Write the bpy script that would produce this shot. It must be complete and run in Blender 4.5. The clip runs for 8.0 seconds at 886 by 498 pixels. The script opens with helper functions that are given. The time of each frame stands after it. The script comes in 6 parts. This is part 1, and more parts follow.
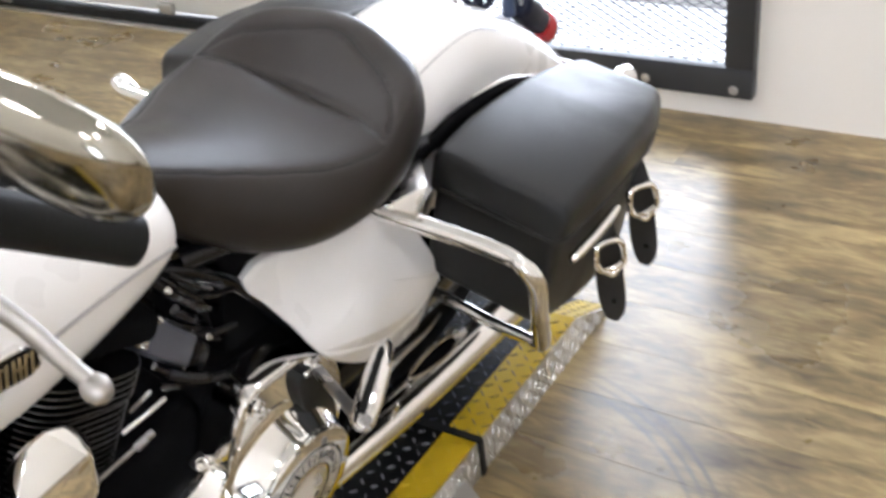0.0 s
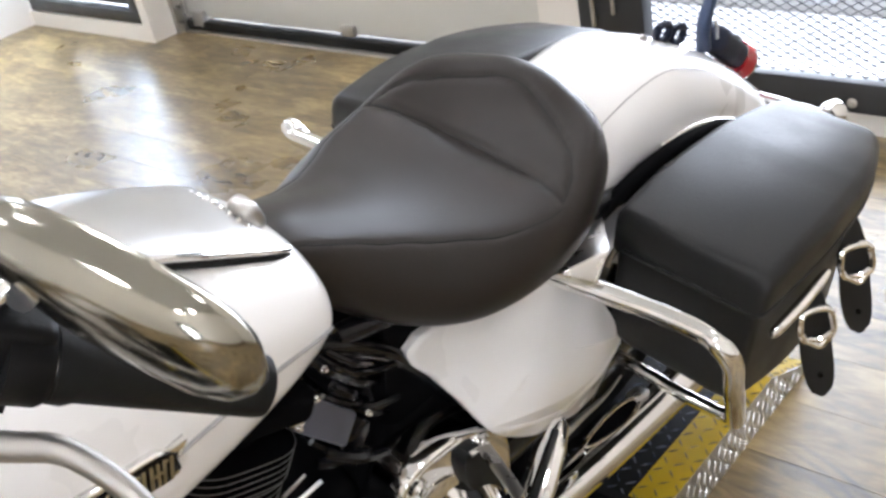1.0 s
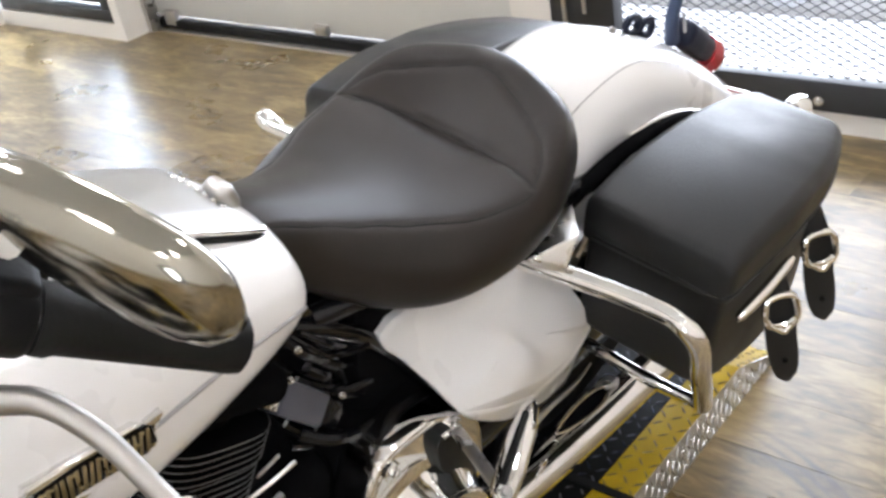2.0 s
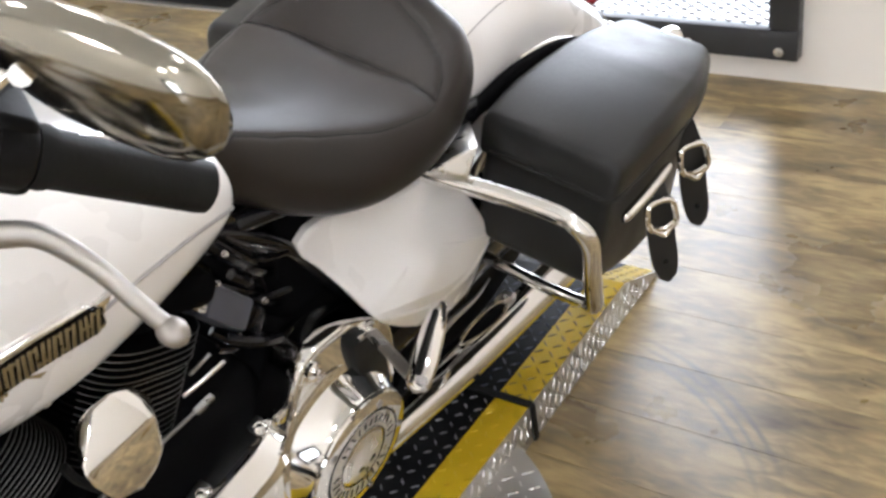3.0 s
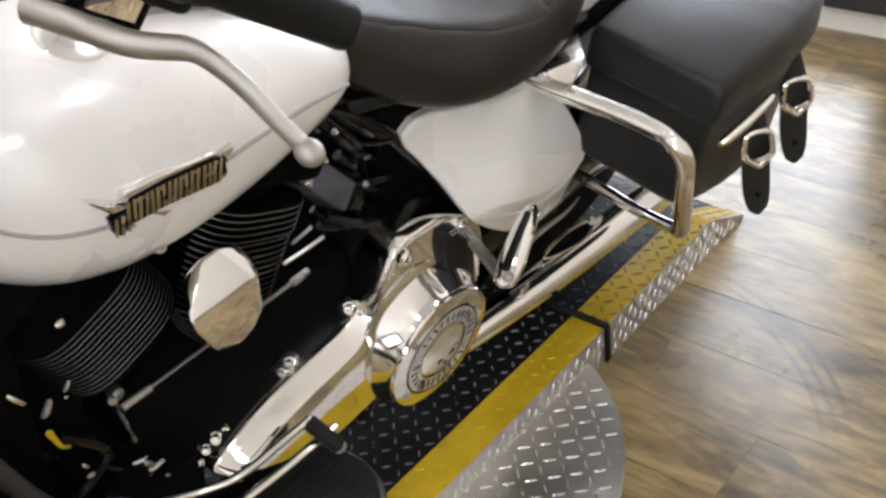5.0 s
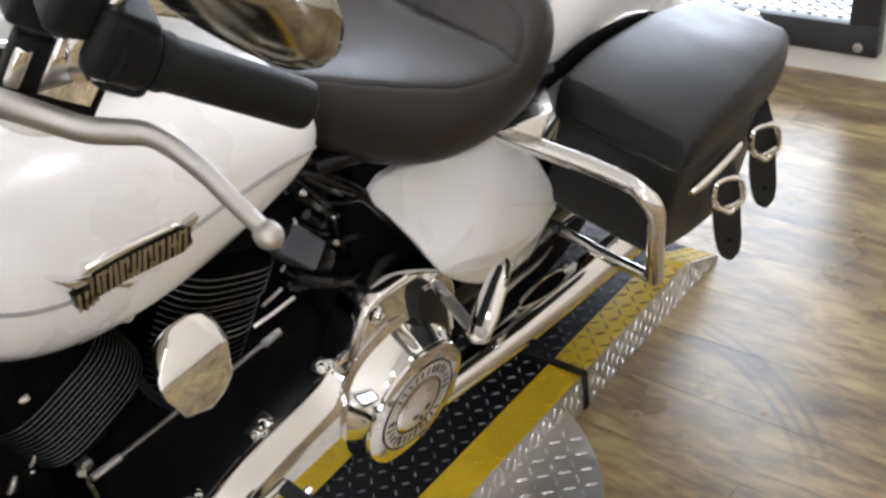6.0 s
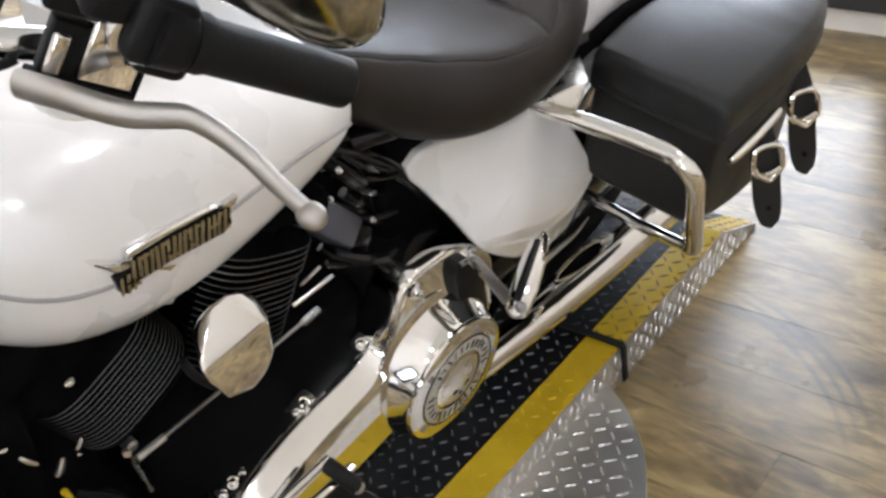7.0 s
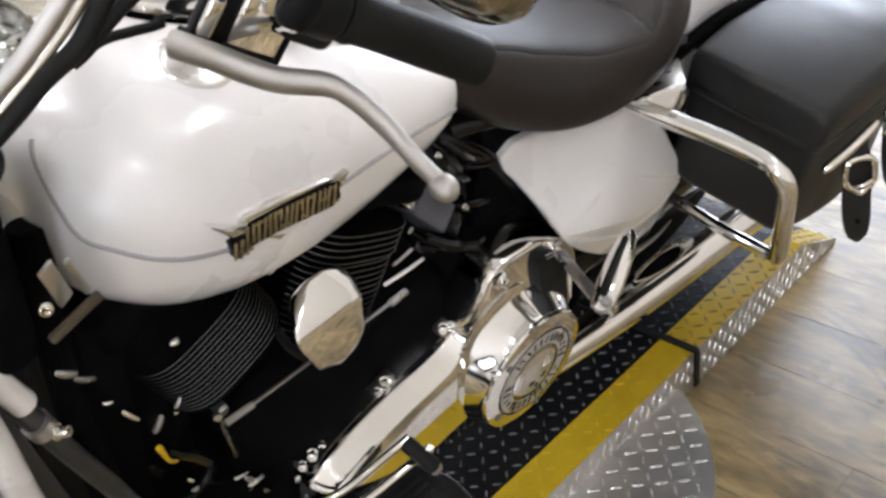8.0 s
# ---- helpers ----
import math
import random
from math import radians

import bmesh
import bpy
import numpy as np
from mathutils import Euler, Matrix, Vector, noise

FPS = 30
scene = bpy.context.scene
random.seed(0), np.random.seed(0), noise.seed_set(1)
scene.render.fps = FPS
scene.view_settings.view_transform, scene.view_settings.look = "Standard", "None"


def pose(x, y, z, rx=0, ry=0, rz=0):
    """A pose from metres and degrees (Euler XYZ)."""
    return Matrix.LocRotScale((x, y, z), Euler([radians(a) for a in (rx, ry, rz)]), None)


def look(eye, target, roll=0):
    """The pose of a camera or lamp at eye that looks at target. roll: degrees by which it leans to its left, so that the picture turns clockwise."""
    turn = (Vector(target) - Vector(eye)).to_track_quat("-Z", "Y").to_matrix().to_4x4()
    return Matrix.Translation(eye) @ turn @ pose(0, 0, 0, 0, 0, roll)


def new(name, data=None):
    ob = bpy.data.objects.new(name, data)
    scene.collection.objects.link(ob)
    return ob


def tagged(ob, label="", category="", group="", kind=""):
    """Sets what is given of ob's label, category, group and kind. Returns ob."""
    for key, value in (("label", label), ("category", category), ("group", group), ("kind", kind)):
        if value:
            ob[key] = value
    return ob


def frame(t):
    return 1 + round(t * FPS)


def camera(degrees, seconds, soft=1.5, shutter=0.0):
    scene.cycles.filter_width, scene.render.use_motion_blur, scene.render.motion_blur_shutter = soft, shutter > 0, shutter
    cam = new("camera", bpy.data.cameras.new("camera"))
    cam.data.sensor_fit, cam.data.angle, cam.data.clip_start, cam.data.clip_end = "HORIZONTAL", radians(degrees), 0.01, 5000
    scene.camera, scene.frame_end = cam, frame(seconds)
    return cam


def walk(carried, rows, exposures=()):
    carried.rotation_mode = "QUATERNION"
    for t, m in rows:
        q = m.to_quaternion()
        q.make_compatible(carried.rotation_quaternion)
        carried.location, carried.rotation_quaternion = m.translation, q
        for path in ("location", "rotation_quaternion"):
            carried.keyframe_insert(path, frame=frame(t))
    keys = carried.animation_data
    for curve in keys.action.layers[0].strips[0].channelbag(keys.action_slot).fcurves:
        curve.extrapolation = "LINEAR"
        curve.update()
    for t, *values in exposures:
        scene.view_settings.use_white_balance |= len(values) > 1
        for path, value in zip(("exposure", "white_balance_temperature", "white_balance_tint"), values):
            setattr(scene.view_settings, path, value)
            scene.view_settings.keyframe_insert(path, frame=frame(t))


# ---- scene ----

cam = camera(45.7, 8.0, soft=2.9, shutter=0.3)
PATH = [
    (0, (0.912, -1.115, 1.294), (-0.073, 0.277, 0.249), -7.1),
    (0.5, (0.853, -1.017, 1.302), (-0.303, 0.3, 0.338), -8.8),
    (1, (0.837, -1.0, 1.296), (-0.422, 0.2, 0.31), -11.7),
    (1.2, (0.836, -1.009, 1.29), (-0.425, 0.197, 0.314), -11.0),
    (2.3, (0.88, -1.032, 1.286), (-0.305, 0.233, 0.288), -10.1),
    (2.5, (0.897, -1.053, 1.288), (-0.247, 0.259, 0.303), -8.7),
    (3, (0.898, -1.135, 1.275), (-0.138, 0.201, 0.206), -9.6),
    (3.5, (0.912, -1.172, 1.278), (-0.136, 0.171, 0.23), -10.3),
    (4, (0.924, -1.182, 1.272), (-0.105, 0.169, 0.215), -9.2),
    (4.5, (0.926, -1.205, 1.247), (-0.127, 0.044, 0.093), -5.8),
    (4.7, (0.922, -1.209, 1.247), (-0.188, -0.005, 0.1), -6.5),
    (5.8, (0.906, -1.193, 1.263), (-0.215, 0.055, 0.174), -7.3),
    (6, (0.913, -1.185, 1.266), (-0.202, 0.075, 0.184), -7.4),
    (6.5, (0.906, -1.177, 1.267), (-0.214, 0.055, 0.16), -8.8),
    (7, (0.901, -1.184, 1.266), (-0.245, 0.014, 0.148), -9.8),
    (7.5, (0.898, -1.201, 1.271), (-0.298, -0.031, 0.175), -9.2),
    (8, (0.882, -1.23, 1.268), (-0.342, -0.097, 0.164), -8.1),
]
walk(cam, [(t, look(eye, target, roll)) for t, eye, target, roll in PATH],
     [(0.0, -0.48, 5840, 13), (1.0, -0.60, 5840, 13), (2.5, -0.58, 5960, 13), (4.5, -0.66, 6050, 13), (6.5, -0.73, 5880, 12), (8.0, -0.75, 5880, 13)])

# ---- world and light ----
world = bpy.data.worlds.new("daylight")
scene.world = world
world.use_nodes = True
wn = world.node_tree
sky = wn.nodes.new("ShaderNodeTexSky")
sky.sky_type, sky.sun_disc, sky.sun_elevation, sky.sun_rotation = "NISHITA", False, radians(40), radians(20)
wn.links.new(sky.outputs[0], wn.nodes["Background"].inputs[0])
wn.nodes["Background"].inputs[1].default_value = 0.12


def area_light(name, at, target, wide, high, watts, colour=(1, 1, 1)):
    lamp = bpy.data.lights.new(name, "AREA")
    lamp.shape, lamp.size, lamp.size_y, lamp.energy, lamp.color = "RECTANGLE", wide, high, watts, colour
    ob = new(name, lamp)
    ob.matrix_world = look(at, target)
    return ob


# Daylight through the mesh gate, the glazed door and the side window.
area_light("gate_daylight", (-0.42, 1.75, 1.15), (-0.2, 0.0, 0.6), 1.0, 1.9, 80, (0.93, 0.97, 1.0))
area_light("door_daylight", (-3.79, 1.72, 1.1), (-3.4, 0.0, 0.3), 0.85, 1.8, 125, (0.84, 0.92, 1.0))

# Window out of view, inferred from chrome reflections; its lamp brightens the bike's near side.
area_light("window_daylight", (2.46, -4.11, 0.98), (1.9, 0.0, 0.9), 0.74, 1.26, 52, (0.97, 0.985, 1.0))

# ---- materials ----


def nodes_of(name):
    m = bpy.data.materials.new(name)
    m.use_nodes = True
    nt = m.node_tree
    return m, nt, nt.nodes["Principled BSDF"]


def surface(name, colour, rough=0.5, metal=0.0, vary=0.12, scale=6.0, grain=120.0, bump=0.1, rough_vary=0.08, coat=0.0, depth=0.002, spec=0.5):
    """Colour with broad stains and fine grain, gloss that varies, and fine relief."""
    m, nt, b = nodes_of(name)
    co = nt.nodes.new("ShaderNodeTexCoord")
    broad, fine = nt.nodes.new("ShaderNodeTexNoise"), nt.nodes.new("ShaderNodeTexNoise")
    for n, sc in ((broad, scale), (fine, grain)):
        n.inputs["Scale"].default_value, n.inputs["Detail"].default_value = sc, 4
        nt.links.new(co.outputs["Object"], n.inputs["Vector"])
    mix = nt.nodes.new("ShaderNodeMix")
    mix.data_type = "RGBA"
    mix.inputs[6].default_value = (*[c * (1 - vary) for c in colour], 1)
    mix.inputs[7].default_value = (*[min(1, c * (1 + vary)) for c in colour], 1)
    nt.links.new(broad.outputs[0], mix.inputs[0])
    nt.links.new(mix.outputs[2], b.inputs["Base Color"])
    mr = nt.nodes.new("ShaderNodeMapRange")
    mr.inputs[1].default_value, mr.inputs[2].default_value = 0.3, 0.7
    mr.inputs[3].default_value, mr.inputs[4].default_value = max(0.0, rough - rough_vary), rough + rough_vary
    nt.links.new(broad.outputs[0], mr.inputs[0])
    nt.links.new(mr.outputs[0], b.inputs["Roughness"])
    bp = nt.nodes.new("ShaderNodeBump")
    bp.inputs["Strength"].default_value, bp.inputs["Distance"].default_value = bump, depth
    nt.links.new(fine.outputs[0], bp.inputs["Height"])
    if bump > 0:
        nt.links.new(bp.outputs[0], b.inputs["Normal"])
    b.inputs["Metallic"].default_value = metal
    b.inputs["Coat Weight"].default_value = coat
    b.inputs["Coat Roughness"].default_value = 0.09
    b.inputs["Specular IOR Level"].default_value = spec
    return m


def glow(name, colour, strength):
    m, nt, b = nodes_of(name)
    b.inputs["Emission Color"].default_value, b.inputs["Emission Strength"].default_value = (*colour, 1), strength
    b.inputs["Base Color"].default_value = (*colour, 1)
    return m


def wood_floor():
    """Vinyl planks: each plank its own tone, grain drawn out along x, knots and scuffs."""
    m, nt, b = nodes_of("oak_vinyl")
    co, info = nt.nodes.new("ShaderNodeTexCoord"), nt.nodes.new("ShaderNodeObjectInfo")
    geo = nt.nodes.new("ShaderNodeNewGeometry")
    add = nt.nodes.new("ShaderNodeVectorMath")
    add.operation = "MULTIPLY_ADD"
    comb = nt.nodes.new("ShaderNodeCombineXYZ")
    summed = nt.nodes.new("ShaderNodeMath")
    summed.operation = "ADD"
    nt.links.new(info.outputs["Random"], summed.inputs[0])
    nt.links.new(geo.outputs["Random Per Island"], summed.inputs[1])
    for k in range(3):
        nt.links.new(summed.outputs[0], comb.inputs[k])
    nt.links.new(comb.outputs[0], add.inputs[0])
    add.inputs[1].default_value = (31, 17, 0)
    nt.links.new(geo.outputs["Position"], add.inputs[2])
    stretch = nt.nodes.new("ShaderNodeMapping")
    stretch.inputs["Scale"].default_value = (1.1, 3.6, 1.0)
    nt.links.new(add.outputs[0], stretch.inputs[0])
    tex = []
    for sc, det in ((3.0, 8), (12.0, 8), (40.0, 4)):
        n = nt.nodes.new("ShaderNodeTexNoise")
        n.inputs["Scale"].default_value, n.inputs["Detail"].default_value, n.inputs["Distortion"].default_value = sc, det, 0.9
        nt.links.new(stretch.outputs[0], n.inputs["Vector"])
        tex.append(n)
    ramp = nt.nodes.new("ShaderNodeValToRGB")
    stops = ramp.color_ramp
    stops.elements[0].position, stops.elements[0].color = 0.35, (0.075, 0.050, 0.020, 1)
    stops.elements[1].position, stops.elements[1].color = 0.65, (0.41, 0.31, 0.143, 1)
    mid = stops.elements.new(0.5)
    mid.color = (0.212, 0.150, 0.062, 1)
    blend = nt.nodes.new("ShaderNodeMix")
    blend.data_type, blend.inputs[0].default_value = "FLOAT", 0.42
    nt.links.new(tex[0].outputs[0], blend.inputs[2])
    nt.links.new(tex[1].outputs[0], blend.inputs[3])
    shift = nt.nodes.new("ShaderNodeMapRange")
    shift.inputs[3].default_value, shift.inputs[4].default_value = -0.07, 0.09
    nt.links.new(summed.outputs[0], shift.inputs[0])
    shift.inputs[2].default_value = 2.0
    plus = nt.nodes.new("ShaderNodeMath")
    nt.links.new(blend.outputs[0], plus.inputs[0])
    nt.links.new(shift.outputs[0], plus.inputs[1])
    nt.links.new(plus.outputs[0], ramp.inputs[0])
    scuff = nt.nodes.new("ShaderNodeTexNoise")
    scuff.inputs["Scale"].default_value, scuff.inputs["Detail"].default_value = 2.3, 6
    nt.links.new(geo.outputs["Position"], scuff.inputs["Vector"])
    dirt = nt.nodes.new("ShaderNodeMapRange")
    dirt.inputs[1].default_value, dirt.inputs[2].default_value, dirt.inputs[3].default_value, dirt.inputs[4].default_value = 0.32, 0.62, 0.66, 1.0
    nt.links.new(scuff.outputs[0], dirt.inputs[0])
    mul = nt.nodes.new("ShaderNodeMix")
    mul.data_type, mul.blend_type, mul.inputs[0].default_value = "RGBA", "MULTIPLY", 1.0
    nt.links.new(ramp.outputs[0], mul.inputs[6])
    blotch = nt.nodes.new("ShaderNodeTexNoise")
    blotch.inputs["Scale"].default_value, blotch.inputs["Detail"].default_value, blotch.inputs["Roughness"].default_value, blotch.inputs["Distortion"].default_value = 5.5, 7, 0.66, 0.8
    wide = nt.nodes.new("ShaderNodeMapping")
    wide.inputs["Scale"].default_value = (0.6, 1.25, 1.0)
    nt.links.new(add.outputs[0], wide.inputs[0])
    nt.links.new(wide.outputs[0], blotch.inputs["Vector"])
    spots = nt.nodes.new("ShaderNodeMapRange")
    spots.inputs[1].default_value, spots.inputs[2].default_value, spots.inputs[3].default_value, spots.inputs[4].default_value = 0.36, 0.62, 0.78, 1.10
    nt.links.new(blotch.outputs[0], spots.inputs[0])
    both = nt.nodes.new("ShaderNodeMath")
    both.operation = "MULTIPLY"
    nt.links.new(dirt.outputs[0], both.inputs[0])
    nt.links.new(spots.outputs[0], both.inputs[1])
    nt.links.new(both.outputs[0], mul.inputs[7])
    # Two curved tyre scuffs beside the ramp.
    gone = nt.nodes.new("ShaderNodeVectorMath")
    gone.operation = "DISTANCE"
    gone.inputs[1].default_value = (0.077, -0.212, 0)
    nt.links.new(geo.outputs["Position"], gone.inputs[0])
    start = nt.nodes.new("ShaderNodeMath")
    start.operation = "ADD"
    start.inputs[1].default_value = -0.50075
    nt.links.new(gone.outputs["Value"], start.inputs[0])
    wave = nt.nodes.new("ShaderNodeMath")
    wave.operation = "PINGPONG"
    wave.inputs[1].default_value = 0.01125
    nt.links.new(start.outputs[0], wave.inputs[0])
    strip = nt.nodes.new("ShaderNodeMath")
    strip.operation = "COMPARE"
    strip.inputs[1].default_value, strip.inputs[2].default_value = 0.535, 0.034
    nt.links.new(gone.outputs["Value"], strip.inputs[0])
    near = nt.nodes.new("ShaderNodeMapRange")
    near.inputs[1].default_value, near.inputs[2].default_value, near.inputs[3].default_value, near.inputs[4].default_value = 0.0035, 0.0105, 0.0, 1.0
    nt.links.new(wave.outputs[0], near.inputs[0])
    spot = nt.nodes.new("ShaderNodeVectorMath")
    spot.operation = "DISTANCE"
    spot.inputs[1].default_value = (0.40, 0.22, 0)
    nt.links.new(geo.outputs["Position"], spot.inputs[0])
    fall = nt.nodes.new("ShaderNodeMapRange")
    fall.inputs[1].default_value, fall.inputs[2].default_value, fall.inputs[3].default_value, fall.inputs[4].default_value = 0.10, 0.27, 1.25, 0.0
    nt.links.new(spot.outputs["Value"], fall.inputs[0])
    patch = nt.nodes.new("ShaderNodeTexNoise")
    patch.inputs["Scale"].default_value, patch.inputs["Detail"].default_value = 14, 5
    nt.links.new(geo.outputs["Position"], patch.inputs["Vector"])
    amount = nt.nodes.new("ShaderNodeMath")
    amount.operation = "MULTIPLY"
    nt.links.new(near.outputs[0], amount.inputs[0])
    nt.links.new(fall.outputs[0], amount.inputs[1])
    amount2 = nt.nodes.new("ShaderNodeMath")
    amount2.operation = "MULTIPLY"
    nt.links.new(amount.outputs[0], amount2.inputs[0])
    nt.links.new(patch.outputs[0], amount2.inputs[1])
    amount3 = nt.nodes.new("ShaderNodeMath")
    amount3.operation = "MULTIPLY"
    nt.links.new(amount2.outputs[0], amount3.inputs[0])
    nt.links.new(strip.outputs[0], amount3.inputs[1])
    marked = nt.nodes.new("ShaderNodeMix")
    marked.data_type = "RGBA"
    marked.inputs[7].default_value = (0.05, 0.04, 0.03, 1)
    nt.links.new(amount3.outputs[0], marked.inputs[0])
    nt.links.new(mul.outputs[2], marked.inputs[6])
    nt.links.new(marked.outputs[2], b.inputs["Base Color"])
    rr = nt.nodes.new("ShaderNodeMapRange")
    rr.inputs[3].default_value, rr.inputs[4].default_value = 0.21, 0.37
    nt.links.new(scuff.outputs[0], rr.inputs[0])
    nt.links.new(rr.outputs[0], b.inputs["Roughness"])
    b.inputs["Specular IOR Level"].default_value = 0.78
    bp = nt.nodes.new("ShaderNodeBump")
    bp.inputs["Strength"].default_value, bp.inputs["Distance"].default_value = 0.25, 0.001
    nt.links.new(tex[2].outputs[0], bp.inputs["Height"])
    nt.links.new(bp.outputs[0], b.inputs["Normal"])
    return m


CHROME = surface("chrome", (0.86, 0.85, 0.83), 0.06, 1.0, 0.03, 14, 60, 0.0, 0.03)
SATIN = surface("satin_alloy", (0.56, 0.55, 0.53), 0.34, 1.0, 0.08, 20, 300, 0.1, 0.08, depth=0.0005)
DARK_STEEL = surface("dark_steel", (0.30, 0.29, 0.28), 0.3, 1.0, 0.15, 20, 200, 0.1, 0.1, depth=0.0006)
WHITE = surface("white_paint", (0.80, 0.784, 0.768), 0.28, 0.0, 0.015, 5, 900, 0.02, 0.03, 1.0, depth=0.0003)
WHITE.node_tree.nodes["Principled BSDF"].inputs["Coat Roughness"].default_value = 0.16
LEATHER = surface("black_leather", (0.0158, 0.0120, 0.0098), 0.38, 0.0, 0.40, 9, 420, 0.40, 0.09, depth=0.0007, spec=0.28)
BAG_LEATHER = surface("bag_leather", (0.0135, 0.0132, 0.0130), 0.42, 0.0, 0.35, 8, 300, 0.45, 0.10, depth=0.0008, spec=0.27)
BLACK_GLOSS = surface("black_gloss", (0.005, 0.005, 0.006), 0.13, 0.0, 0.3, 12, 300, 0.1, 0.06, 0.0, depth=0.0006, spec=0.28)
BLACK_SATIN = surface("black_satin", (0.006, 0.006, 0.0065), 0.45, 0.0, 0.35, 14, 350, 0.3, 0.1, depth=0.0008, spec=0.15)
RUBBER = surface("rubber", (0.007, 0.007, 0.007), 0.55, 0.0, 0.3, 14, 250, 0.3, 0.1, depth=0.0008, spec=0.2)
GREY_LINE = surface("grey_stripe", (0.32, 0.31, 0.31), 0.3, 0.0, 0.05, 20, 300, 0.0, 0.05, 0.5)
GOLD = surface("aged_gold", (0.27, 0.215, 0.11), 0.35, 0.8, 0.1, 60, 400, 0.1, 0.1, depth=0.0004)
GUARD_GREY = surface("guard_grey", (0.055, 0.055, 0.055), 0.42, 0.6, 0.35, 10, 200, 0.1, 0.1, depth=0.0006)
SKIRTING = surface("skirting_paint", (0.17, 0.105, 0.06), 0.45, 0.0, 0.2, 6, 120, 0.15, 0.1)
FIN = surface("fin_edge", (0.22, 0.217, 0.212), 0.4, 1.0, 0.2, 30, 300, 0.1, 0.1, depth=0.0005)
# Darker copy for lower rear and front fins: shade put into the colour.
FIN_SHADED = surface("fin_edge_shaded", (0.075, 0.074, 0.070), 0.42, 1.0, 0.3, 30, 300, 0.1, 0.1, depth=0.0005)
RED = surface("red_lens", (0.42, 0.02, 0.03), 0.18, 0.0, 0.1, 20, 300, 0.0, 0.05, 0.5)
NAVY = surface("navy_plastic", (0.006, 0.009, 0.024), 0.5, 0.0, 0.2, 20, 300, 0.1, 0.1, spec=0.25)
BLUE_GREY = surface("blue_grey_plastic", (0.035, 0.055, 0.11), 0.4, 0.0, 0.2, 20, 300, 0.1, 0.1)
PALE = surface("pale_label", (0.62, 0.63, 0.66), 0.5, 0.0, 0.1, 30, 300, 0.0, 0.05)
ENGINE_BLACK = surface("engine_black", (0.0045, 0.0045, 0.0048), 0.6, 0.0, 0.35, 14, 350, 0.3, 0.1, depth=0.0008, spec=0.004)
BLACK_CHROME = surface("black_chrome", (0.10, 0.097, 0.094), 0.14, 1.0, 0.08, 20, 300, 0.0, 0.05)
BRUSHED = surface("brushed_chrome", (0.72, 0.70, 0.67), 0.30, 1.0, 0.06, 30, 400, 0.06, 0.06, depth=0.0003)
OLIVE_PLASTIC = surface("brown_plastic", (0.05, 0.036, 0.018), 0.45, 0.0, 0.15, 20, 300, 0.1, 0.08)
# Black box plastic: the sky's bluish reflection is put into this grey.
SHEEN_GREY = surface("sheen_grey", (0.060, 0.062, 0.078), 0.32, 0.0, 0.15, 20, 300, 0.1, 0.06, depth=0.0005)
# Darker, browner chrome: the dim ceiling and floor reflections sit in its colour.
MIRROR_SHELL = surface("mirror_shell", (0.38, 0.36, 0.31), 0.15, 1.0, 0.06, 14, 60, 0.0, 0.04)
LEVER = surface("lever_alloy", (0.42, 0.40, 0.37), 0.5, 1.0, 0.08, 20, 300, 0.1, 0.06, depth=0.0005)
SATIN_PALE = surface("satin_pale", (0.50, 0.495, 0.485), 0.38, 1.0, 0.05, 20, 400, 0.08, 0.06, depth=0.0004)
FLOOR = wood_floor()
WALL = surface("wall_paint", (0.82, 0.79, 0.74), 0.6, 0.0, 0.04, 1.3, 160, 0.25, 0.08, depth=0.001)
CEILING = surface("ceiling_paint", (0.78, 0.78, 0.77), 0.8, 0.0, 0.03, 1.5, 90, 0.3, 0.05, depth=0.001)
DOOR_PANEL = surface("door_panel", (0.66, 0.66, 0.62), 0.45, 0.0, 0.04, 1.5, 200, 0.2, 0.08, depth=0.0008)
FRAME_BLACK = surface("gate_paint", (0.028, 0.030, 0.034), 0.4, 0.0, 0.3, 10, 220, 0.3, 0.1, depth=0.0008)
TREAD_BLACK = surface("tread_black", (0.006, 0.0062, 0.0068), 0.44, 0.0, 0.3, 9, 260, 0.3, 0.12, depth=0.0008, spec=0.12)
TREAD_YELLOW = surface("tread_yellow", (0.50, 0.345, 0.008), 0.45, 0.0, 0.2, 12, 260, 0.3, 0.12, depth=0.0008, spec=0.25)
TREAD_STEEL = surface("tread_steel", (0.56, 0.545, 0.52), 0.43, 1.0, 0.12, 16, 260, 0.3, 0.12, depth=0.0008)
LUG_STEEL = surface("lug_steel", (0.82, 0.81, 0.79), 0.26, 1.0, 0.15, 30, 260, 0.2, 0.1, depth=0.0006)
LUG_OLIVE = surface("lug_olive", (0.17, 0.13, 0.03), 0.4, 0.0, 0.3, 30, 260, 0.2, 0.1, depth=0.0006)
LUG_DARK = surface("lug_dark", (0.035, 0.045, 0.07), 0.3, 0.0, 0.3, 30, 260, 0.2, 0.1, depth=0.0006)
LUG_PALE = surface("lug_pale", (0.13, 0.133, 0.142), 0.32, 0.3, 0.4, 40, 260, 0.2, 0.1, depth=0.0006)
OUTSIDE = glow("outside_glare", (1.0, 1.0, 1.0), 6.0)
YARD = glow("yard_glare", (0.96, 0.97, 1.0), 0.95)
LAMP_GLOW = glow("lamp_glow", (1.0, 0.955, 0.895), 124.0)
GROUND = surface("concrete", (0.42, 0.41, 0.39), 0.8, 0.0, 0.15, 1.2, 60, 0.4, 0.08, depth=0.002)

